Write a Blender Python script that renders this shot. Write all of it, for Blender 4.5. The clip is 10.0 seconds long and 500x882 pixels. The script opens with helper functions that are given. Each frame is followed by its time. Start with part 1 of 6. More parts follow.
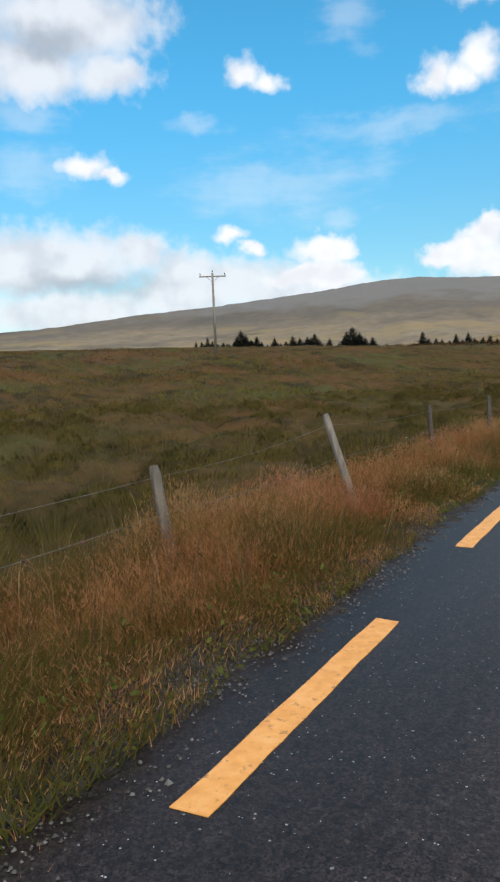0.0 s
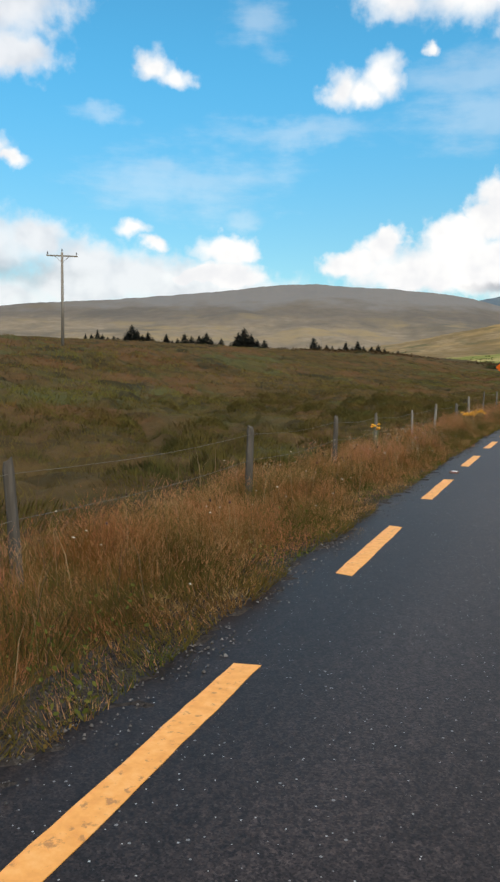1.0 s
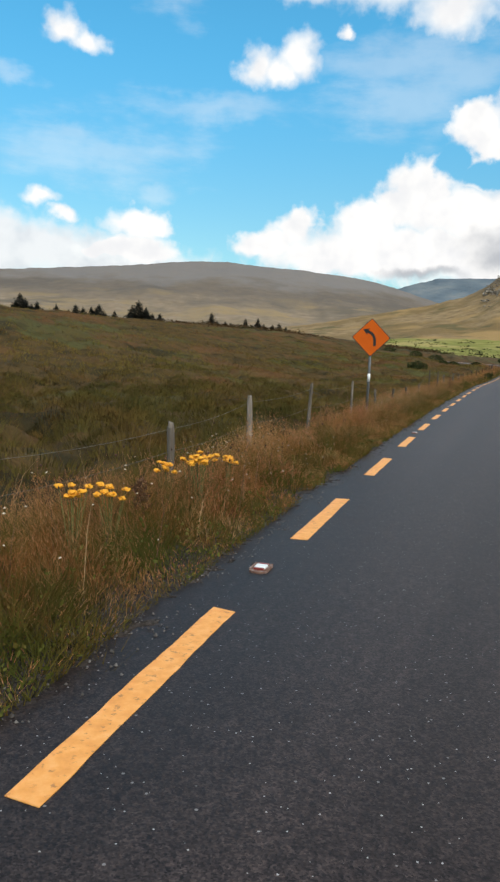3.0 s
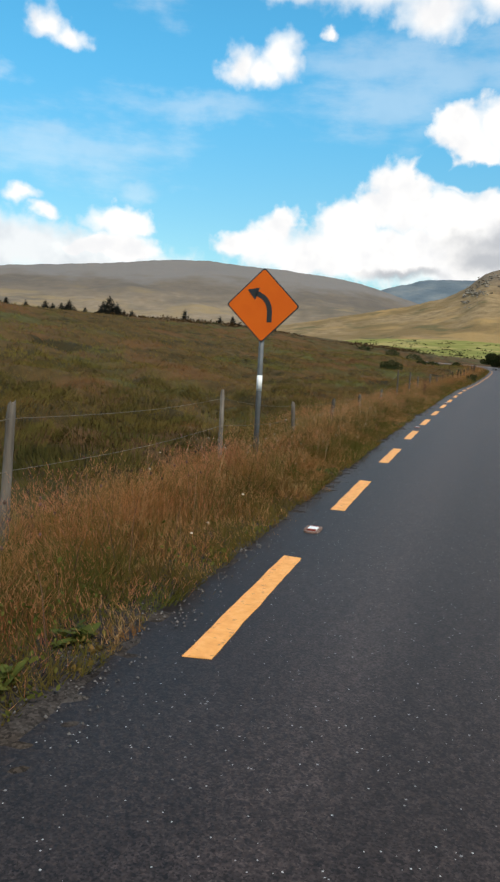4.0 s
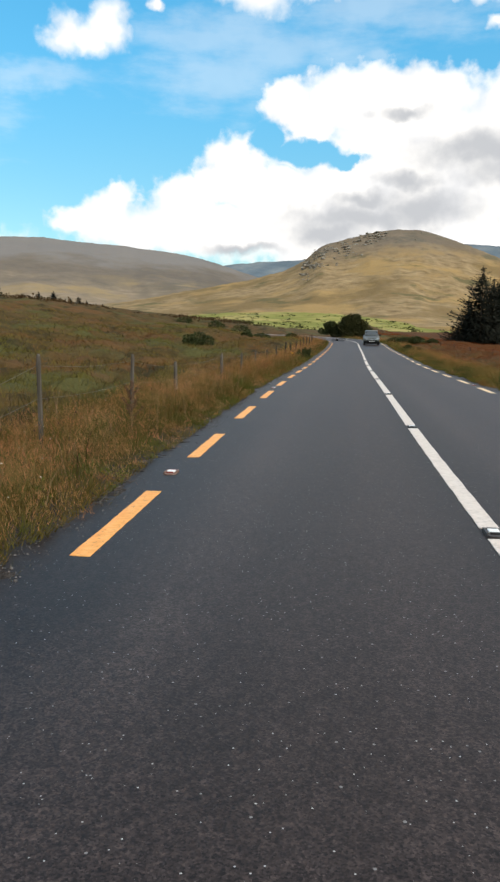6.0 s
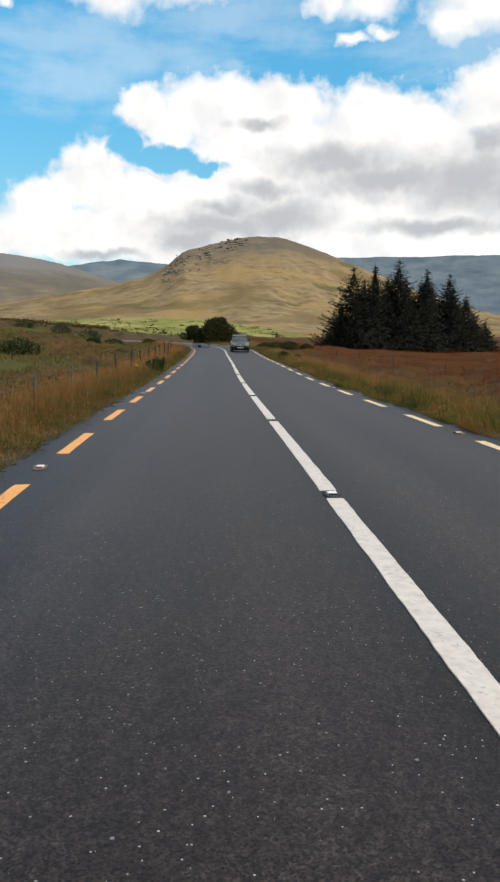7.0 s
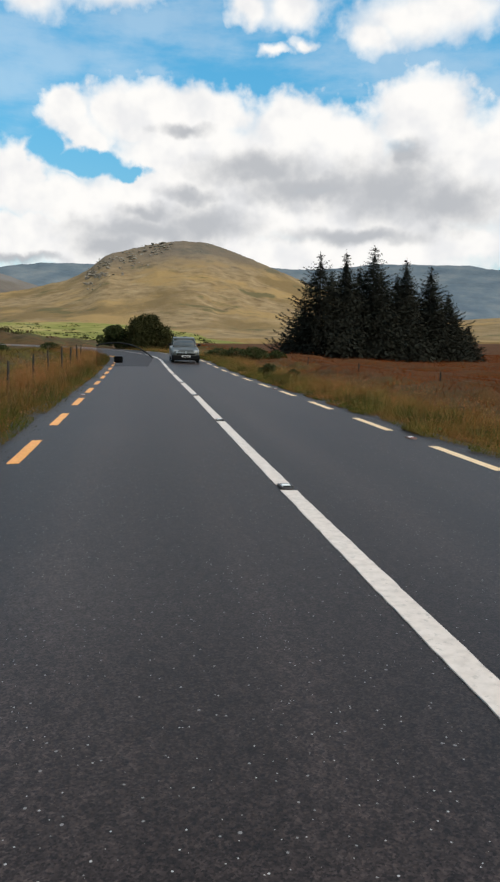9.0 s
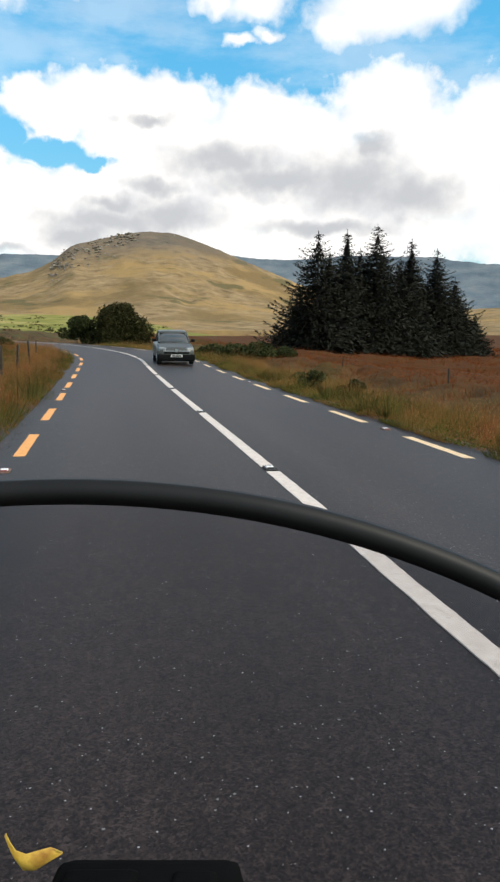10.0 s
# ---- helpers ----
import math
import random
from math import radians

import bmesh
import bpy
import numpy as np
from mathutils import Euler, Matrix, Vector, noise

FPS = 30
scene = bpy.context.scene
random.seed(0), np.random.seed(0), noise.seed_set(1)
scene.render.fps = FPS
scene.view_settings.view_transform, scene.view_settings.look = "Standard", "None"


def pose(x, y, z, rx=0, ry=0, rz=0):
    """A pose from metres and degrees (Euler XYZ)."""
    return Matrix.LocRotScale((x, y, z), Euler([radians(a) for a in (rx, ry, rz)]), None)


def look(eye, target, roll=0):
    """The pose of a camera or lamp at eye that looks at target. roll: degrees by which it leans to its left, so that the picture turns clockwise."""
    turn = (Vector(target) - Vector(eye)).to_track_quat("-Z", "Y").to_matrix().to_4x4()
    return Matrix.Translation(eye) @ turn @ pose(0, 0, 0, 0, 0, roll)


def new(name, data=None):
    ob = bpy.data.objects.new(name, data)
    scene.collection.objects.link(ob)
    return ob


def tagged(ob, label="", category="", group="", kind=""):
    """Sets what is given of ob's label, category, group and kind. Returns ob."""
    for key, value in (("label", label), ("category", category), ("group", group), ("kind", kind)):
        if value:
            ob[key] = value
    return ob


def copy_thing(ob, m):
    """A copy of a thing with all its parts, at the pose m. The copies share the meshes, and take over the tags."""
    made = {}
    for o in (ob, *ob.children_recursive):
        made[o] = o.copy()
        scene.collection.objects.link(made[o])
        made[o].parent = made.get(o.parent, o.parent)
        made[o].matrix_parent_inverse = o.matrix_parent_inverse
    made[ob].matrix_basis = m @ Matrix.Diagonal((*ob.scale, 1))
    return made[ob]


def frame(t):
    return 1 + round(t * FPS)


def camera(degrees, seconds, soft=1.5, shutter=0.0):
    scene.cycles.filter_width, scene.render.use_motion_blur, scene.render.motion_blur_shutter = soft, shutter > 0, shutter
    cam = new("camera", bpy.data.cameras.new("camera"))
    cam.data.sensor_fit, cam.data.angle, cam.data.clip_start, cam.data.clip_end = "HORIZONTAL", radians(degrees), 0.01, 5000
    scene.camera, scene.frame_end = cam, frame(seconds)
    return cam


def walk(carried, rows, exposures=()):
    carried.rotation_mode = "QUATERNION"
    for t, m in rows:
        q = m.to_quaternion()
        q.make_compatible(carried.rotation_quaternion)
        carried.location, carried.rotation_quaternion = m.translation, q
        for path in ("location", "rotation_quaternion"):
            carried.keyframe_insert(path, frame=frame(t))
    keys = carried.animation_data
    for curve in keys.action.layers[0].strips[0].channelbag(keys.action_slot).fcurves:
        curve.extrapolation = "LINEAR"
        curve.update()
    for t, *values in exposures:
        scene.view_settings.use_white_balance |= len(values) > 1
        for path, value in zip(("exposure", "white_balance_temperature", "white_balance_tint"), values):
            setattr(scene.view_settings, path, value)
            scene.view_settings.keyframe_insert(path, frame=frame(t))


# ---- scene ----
# ---- camera and its ride ----
cam = camera(36.98, 10.0, soft=2.4)
walk(cam, [
    (0.0, pose(5.999, -1.737, 1.656, 84.96, 2.36, 35.19)),
    (0.5, pose(5.395, 2.458, 1.634, 84.80, 1.38, 32.07)),
    (1.0, pose(4.988, 6.770, 1.654, 84.78, -0.83, 27.34)),
    (1.5, pose(4.442, 11.537, 1.573, 85.39, -3.46, 24.63)),
    (2.0, pose(4.032, 16.128, 1.556, 85.42, -4.71, 21.54)),
    (3.5, pose(2.800, 31.385, 1.458, 82.67, -2.18, 20.51)),
    (4.0, pose(2.413, 36.756, 1.401, 83.37, -3.06, 19.13)),
    (4.5, pose(2.166, 42.349, 1.330, 80.82, 0.07, 18.25)),
    (5.0, pose(1.950, 48.164, 1.221, 81.54, -0.69, 15.97)),
    (5.5, pose(1.947, 53.688, 1.331, 81.68, -1.94, 12.46)),
    (6.0, pose(1.954, 59.387, 1.331, 82.03, -1.02, 7.46)),
    (7.5, pose(1.833, 77.108, 1.329, 82.96, -1.69, -5.56)),
    (8.0, pose(1.778, 83.488, 1.313, 83.25, -2.83, -5.96)),
    (8.5, pose(1.698, 89.356, 1.317, 82.83, -2.11, -4.71)),
    (9.0, pose(1.526, 95.180, 1.367, 83.17, -0.88, -8.48)),
    (9.5, pose(1.361, 100.756, 1.446, 82.15, -0.40, -9.82)),
    (10.0, pose(1.215, 106.535, 1.592, 82.59, -0.65, -10.93)),
], [(0.0, -0.07, 6230, 10), (0.5, -0.06, 6430, 10), (1.0, -0.05, 6510, 10), (4.0, 0.0, 6550, 10), (5.0, 0.12, 6650, 10), (5.5, 0.17, 6650, 10), (6.0, 0.12, 6650, 10), (7.5, -0.06, 6580, 10), (8.5, -0.12, 6560, 10), (9.5, -0.08, 6600, 10), (10.0, 0.15, 6650, 10)])

# ---- light ----
SUN_AZ, SUN_EL = 128.0, 47.0
sun = new("sun", bpy.data.lights.new("sun", "SUN"))
sun.data.energy, sun.data.angle, sun.data.color = 3.0, radians(4), (1.0, 0.90, 0.75)
az, el = radians(SUN_AZ), radians(SUN_EL)
sun.matrix_world = look((0, 0, 50), (-math.sin(az) * math.cos(el), -math.cos(az) * math.cos(el), 50 - math.sin(el)))

# clouds: azimuth, elevation and two radii, in degrees
PUFFS = [(-46.7, 15.2, 2.5, 1.1), (-44.7, 14.7, 1.6, 0.6),
         (-34.9, 21.2, 1.6, 1.2), (-33.2, 20.6, 1.8, 0.9), (-36.4, 10.4, 1.4, 0.8), (-34.6, 9.5, 1.2, 0.6), (-29.9, 8.9, 2.3, 1.4),
         (-20.9, 19.8, 1.6, 1.7), (-17.9, 20.5, 2.1, 1.7), (-19.4, 19.7, 1.7, 1.2), (-14.7, 22.3, 0.8, 0.6)]
HIGH = [(-17.3, 25.3, 3.3, 1.7), (-10.8, 25.1, 6.2, 2.2), (-7.1, 23.2, 3.3, 2.2), (-1.5, 24.6, 5.6, 2.2), (7.8, 23.1, 2.1, 1.5),
        (11.0, 23.3, 3.3, 1.7), (10.0, 20.7, 1.6, 0.6), (12.0, 21.1, 1.1, 0.6), (19.8, 22.5, 6.1, 2.2), (16.8, 21.5, 2.8, 1.7), (22.7, 23.0, 4.2, 2.6)]
LOW = [(-50.0, 8.6, 9.7, 3.0), (-43.0, 9.3, 2.9, 1.8), (-48.6, 5.0, 9.7, 2.0), (-39.7, 7.6, 3.4, 2.1), (-39.8, 6.0, 7.0, 1.8), (-35.3, 7.0, 7.0, 2.2), (-31.5, 6.4, 8.2, 1.5),
       (-47.3, 24.2, 7.6, 2.8), (-49.9, 21.4, 4.6, 2.6), (-44.7, 21.2, 3.4, 1.6)]
BANK = [(-17.6, 9.2, 2.3, 1.5), (-29.0, 8.9, 2.5, 1.6), (-31.0, 7.2, 3.5, 1.1), (-17.1, 10.1, 1.4, 1.3), (-19.8, 8.1, 3.0, 1.3),
        (-12.4, 9.8, 3.1, 2.2), (-8.2, 12.7, 2.9, 2.2), (-13.4, 7.3, 8.7, 1.7), (-8.5, 12.2, 2.9, 2.4), (-4.1, 14.1, 3.3, 3.2),
        (-5.1, 16.6, 2.2, 1.9), (0.4, 16.5, 5.8, 3.0), (-7.9, 7.9, 14.4, 2.4), (-29.1, 7.1, 3.9, 1.3)]
WALL = [(-0.8, 16.6, 4.0, 2.2), (4.5, 16.6, 5.8, 2.4), (11.6, 15.9, 4.9, 2.8), (15.3, 14.7, 4.9, 3.0), (20.7, 16.8, 5.0, 3.7),
        (23.6, 13.5, 5.8, 3.9), (-10.2, 10.9, 2.6, 1.7), (-5.9, 10.5, 6.6, 2.2), (4.3, 12.0, 9.7, 3.4), (0.7, 8.3, 13.1, 2.6),
        (16.1, 9.7, 11.4, 3.0), (22.2, 7.9, 8.7, 1.7), (28.2, 14.7, 5.3, 4.7), (33.3, 13.7, 8.0, 5.6), (32.9, 8.3, 10.9, 3.9), (4.5, 14.2, 8.5, 2.6), (12.0, 13.5, 8.0, 3.0), (5.0, 10.5, 14.0, 4.0), (21.0, 11.5, 12.0, 4.5), (8.0, 6.8, 26.0, 2.4), (11.5, 13.6, 4.0, 1.9)]
GREY = [(8.9, 13.0, 4.9, 1.2), (12.7, 11.8, 5.7, 1.3), (18.4, 11.7, 4.8, 2.2), (22.4, 10.5, 3.9, 1.7), (19.8, 13.9, 1.2, 1.1),
        (0.7, 8.7, 5.7, 1.1), (-1.7, 7.7, 3.0, 1.1), (4.9, 9.3, 3.9, 1.3), (16.2, 8.5, 5.2, 0.7), (3.9, 11.2, 2.0, 0.8), (0.7, 9.9, 2.2, 0.6),
        (-2.0, 7.8, 2.2, 0.8), (-8.3, 6.5, 3.0, 0.4), (3.3, 15.6, 1.8, 0.5), (-47.0, 7.0, 6.0, 0.8), (-49.0, 23.0, 3.0, 1.2)]
HOLES = [(-3.2, 13.0, 3.4, 1.0), (-6.2, 14.0, 1.7, 1.6), (-0.6, 12.6, 1.8, 0.6)]
VEIL = [(-50.9, 18.3, 3.2, 1.7), (-50.7, 15.0, 4.0, 2.2), (-38.4, 17.9, 2.5, 0.8), (-33.7, 14.9, 1.8, 0.9), (-28.2, 11.0, 2.4, 0.8),
        (-26.9, 24.0, 2.6, 2.2), (-23.9, 17.2, 8.1, 1.3), (-32.3, 13.7, 8.9, 2.6), (-10.7, 20.4, 6.9, 2.2),
        (-5.0, 19.7, 10.1, 2.6), (1.5, 19.2, 0.9, 0.7), (-10.3, 18.0, 6.8, 3.0), (25.7, 17.7, 5.4, 2.2), (2.0, 22.0, 10.0, 2.5), (20.0, 20.0, 12.0, 2.5)]


def build_sky():
    world = bpy.data.worlds.new("sky")
    scene.world = world
    world.use_nodes = True
    nt = world.node_tree
    nt.nodes.clear()

    def node(kind, **values):
        n = nt.nodes.new(kind)
        for k, v in values.items():
            setattr(n, k, v)
        return n

    def put(a, b):
        nt.links.new(a, b)

    def math_node(op, a, b=None, c=None):
        n = node("ShaderNodeMath", operation=op)
        for i, v in enumerate((a, b, c)):
            if v is None:
                continue
            if isinstance(v, (int, float)):
                n.inputs[i].default_value = v
            else:
                put(v, n.inputs[i])
        return n.outputs[0]

    sky = node("ShaderNodeTexSky", sky_type="NISHITA", sun_disc=False)
    sky.sun_elevation, sky.sun_rotation = radians(SUN_EL), radians(SUN_AZ)
    sky.air_density, sky.dust_density, sky.ozone_density = 1.0, 0.4, 2.0
    where = node("ShaderNodeTexCoord")
    parts = node("ShaderNodeSeparateXYZ")
    put(where.outputs["Generated"], parts.inputs[0])
    a = math_node("MULTIPLY", math_node("ARCTAN2", parts.outputs[0], parts.outputs[1]), 57.2958)
    e = math_node("MULTIPLY", math_node("ARCSINE", parts.outputs[2]), 57.2958)
    pt = node("ShaderNodeCombineXYZ")
    put(a, pt.inputs[0]), put(e, pt.inputs[1])

    def noise_at(scale, detail, rough, stretch=(1, 1, 1)):
        s = node("ShaderNodeVectorMath", operation="MULTIPLY")
        put(pt.outputs[0], s.inputs[0])
        s.inputs[1].default_value = stretch
        n = node("ShaderNodeTexNoise")
        put(s.outputs[0], n.inputs["Vector"])
        n.inputs["Scale"].default_value, n.inputs["Detail"].default_value, n.inputs["Roughness"].default_value = scale, detail, rough
        return n

    # the outlines of all clouds are folded by the same billows
    warp = noise_at(0.50, 4, 0.5)
    shift = node("ShaderNodeVectorMath", operation="MULTIPLY_ADD")
    put(warp.outputs["Color"], shift.inputs[0])
    shift.inputs[1].default_value, shift.inputs[2].default_value = (2.8, 2.0, 0), (-1.4, -1.0, 0)
    bent = node("ShaderNodeVectorMath", operation="ADD")
    put(pt.outputs[0], bent.inputs[0]), put(shift.outputs[0], bent.inputs[1])

    def field(blobs):
        total = None
        for ca, ce, ra, re in blobs:
            n = node("ShaderNodeVectorMath", operation="MULTIPLY_ADD")
            put(bent.outputs[0], n.inputs[0])
            n.inputs[1].default_value = (1 / ra, 1 / re, 0)
            n.inputs[2].default_value = (-ca / ra, -ce / re, 0)
            d = node("ShaderNodeVectorMath", operation="LENGTH")
            put(n.outputs[0], d.inputs[0])
            d = d.outputs["Value"]
            total = d if total is None else math_node("SMOOTH_MIN", total, d, 0.30)
        return math_node("SUBTRACT", 1.0, total)

    def step(value, lo, hi):
        n = node("ShaderNodeMapRange", interpolation_type="SMOOTHSTEP")
        put(value, n.inputs[0])
        n.inputs[1].default_value, n.inputs[2].default_value = lo, hi
        return n.outputs[0]

    billow = math_node("MULTIPLY", math_node("SUBTRACT", noise_at(0.9, 6, 0.52).outputs[0], 0.5), 0.95)

    def ragged(value):
        """Billows fold the rim of a cloud and leave its heart whole."""
        keep = math_node("SUBTRACT", 1.0, math_node("MULTIPLY", step(value, 0.12, 0.42), 0.85))
        return math_node("ADD", value, math_node("MULTIPLY", billow, keep))

    solid = math_node("MAXIMUM", step(ragged(math_node("MAXIMUM", field(BANK), field(WALL))), 0.0, 0.50), step(ragged(math_node("MAXIMUM", field(PUFFS), field(HIGH))), -0.10, 0.75))
    solid = math_node("MULTIPLY", solid, math_node("SUBTRACT", 1.0, step(math_node("ADD", field(HOLES), math_node("MULTIPLY", billow, 0.6)), -0.05, 0.35)))
    streak = noise_at(0.35, 6, 0.6, (0.5, 1.6, 1))
    thin = math_node("MULTIPLY", step(math_node("ADD", field(VEIL), math_node("MULTIPLY", math_node("SUBTRACT", streak.outputs[0], 0.5), 2.0)), -0.1, 0.9), 0.26)
    haze = math_node("MULTIPLY", step(ragged(field(LOW)), -0.20, 0.60), 0.90)
    cover = math_node("MAXIMUM", math_node("MAXIMUM", solid, haze), thin)
    # unseen broken cumulus, added overhead and behind the rider to whiten the sky light
    wide = node("ShaderNodeTexNoise")
    put(where.outputs["Generated"], wide.inputs["Vector"])
    wide.inputs["Scale"].default_value, wide.inputs["Detail"].default_value = 2.6, 5
    away = math_node("MAXIMUM", step(e, 27.0, 36.0), math_node("MULTIPLY", step(math_node("ABSOLUTE", math_node("ADD", a, 12.0)), 60.0, 72.0), step(e, 2.0, 8.0)))
    rest = math_node("MULTIPLY", math_node("MULTIPLY", step(wide.outputs[0], 0.42, 0.56), away), 0.85)
    cover = math_node("MAXIMUM", cover, rest)
    dull = math_node("MULTIPLY", step(math_node("ADD", field(GREY), math_node("MULTIPLY", billow, 0.7)), -0.55, 0.8), 0.92)
    soft = step(noise_at(0.35, 3, 0.5).outputs[0], 0.3, 0.6)

    def blend(f, c1, c2, kind="MIX"):
        n = node("ShaderNodeMix", data_type="RGBA", blend_type=kind)
        for sock, v in ((n.inputs[0], f), (n.inputs[6], c1), (n.inputs[7], c2)):
            if isinstance(v, (int, float)):
                sock.default_value = v
            elif isinstance(v, tuple):
                sock.default_value = (*v, 1)
            else:
                put(v, sock)
        return n.outputs[2]

    white = blend(soft, (9.2, 9.3, 9.5), (10.8, 10.7, 10.5))
    white = blend(math_node("MULTIPLY", haze, math_node("SUBTRACT", 1.0, solid)), white, blend(soft, (7.6, 7.8, 8.2), (9.6, 9.6, 9.7)))
    cloud = blend(dull, white, (5.1, 5.35, 5.75))
    blue = blend(1.0, sky.outputs[0], blend(step(e, 3.0, 24.0), SKY_LOW, SKY_TINT), "MULTIPLY")
    back = node("ShaderNodeBackground")
    put(blend(cover, blue, cloud), back.inputs[0])
    back.inputs[1].default_value = 0.1
    out = node("ShaderNodeOutputWorld")
    put(back.outputs[0], out.inputs[0])


SKY_TINT, SKY_LOW = (0.72, 2.00, 2.08), (0.97, 1.33, 1.25)
build_sky()


# ---- materials ----
def material(name, colors, scale=1.0, rough=0.8, metal=0.0, detail=6.0, bump=0.0, bump_scale=None, patch=None, patch_scale=0.1, island=0.0,
             through_light=0.0, stretch=(1, 1, 1), spec=0.5, per_object=0.0):
    """A surface whose colour runs over colors by noise at scale (per metre); patch: (colour, low, high), a second, larger noise; island: share of the colour that
    changes from piece to piece; through_light: share of light that passes through, as in leaves."""
    m = bpy.data.materials.new(name)
    m.use_nodes = True
    nt = m.node_tree
    nodes, links = nt.nodes, nt.links
    bs = nodes["Principled BSDF"]
    geo = nodes.new("ShaderNodeNewGeometry")
    vec = geo.outputs["Position"]
    if stretch != (1, 1, 1):
        sc = nodes.new("ShaderNodeVectorMath")
        sc.operation = "MULTIPLY"
        links.new(vec, sc.inputs[0])
        sc.inputs[1].default_value = stretch
        vec = sc.outputs[0]

    def noise_node(s, d=detail, r=0.6):
        n = nodes.new("ShaderNodeTexNoise")
        links.new(vec, n.inputs["Vector"])
        n.inputs["Scale"].default_value, n.inputs["Detail"].default_value, n.inputs["Roughness"].default_value = s, d, r
        return n.outputs[0]

    f = noise_node(scale)
    widen = nodes.new("ShaderNodeMapRange")
    links.new(f, widen.inputs[0])
    widen.inputs[1].default_value, widen.inputs[2].default_value = 0.3, 0.7
    f = widen.outputs[0]
    for share, source in ((island, "island"), (per_object, "object")):
        if share:
            rnd = geo.outputs["Random Per Island"] if source == "island" else nodes.new("ShaderNodeObjectInfo").outputs["Random"]
            mx = nodes.new("ShaderNodeMix")
            mx.inputs[0].default_value = share
            links.new(f, mx.inputs[2]), links.new(rnd, mx.inputs[3])
            f = mx.outputs[0]
    ramp = nodes.new("ShaderNodeValToRGB")
    while len(ramp.color_ramp.elements) < len(colors):
        ramp.color_ramp.elements.new(0.5)
    for i, (el_, c) in enumerate(zip(ramp.color_ramp.elements, colors)):
        el_.position, el_.color = i / max(1, len(colors) - 1), (*c, 1)
    links.new(f, ramp.inputs[0])
    col = ramp.outputs[0]
    for k, (c, lo, hi) in enumerate(patch or ()):
        n2 = noise_node(patch_scale * (1 + 0.7 * k), 5)
        mr = nodes.new("ShaderNodeMapRange")
        links.new(n2, mr.inputs[0])
        mr.inputs[1].default_value, mr.inputs[2].default_value = lo, hi
        mix = nodes.new("ShaderNodeMix")
        mix.data_type = "RGBA"
        links.new(mr.outputs[0], mix.inputs[0]), links.new(col, mix.inputs[6])
        mix.inputs[7].default_value = (*c, 1)
        col = mix.outputs[2]
    links.new(col, bs.inputs["Base Color"])
    bs.inputs["Roughness"].default_value, bs.inputs["Metallic"].default_value = rough, metal
    bs.inputs["Specular IOR Level"].default_value = spec
    if bump:
        b = nodes.new("ShaderNodeBump")
        b.inputs["Strength"].default_value, b.inputs["Distance"].default_value = min(1, bump * 10), bump
        links.new(noise_node(bump_scale or scale * 3, 8, 0.65), b.inputs["Height"])
        links.new(b.outputs[0], bs.inputs["Normal"])
    if through_light:
        tr = nodes.new("ShaderNodeBsdfTranslucent")
        links.new(col, tr.inputs[0])
        sh = nodes.new("ShaderNodeMixShader")
        sh.inputs[0].default_value = through_light
        links.new(bs.outputs[0], sh.inputs[1]), links.new(tr.outputs[0], sh.inputs[2])
        links.new(sh.outputs[0], nodes["Material Output"].inputs[0])
    return m


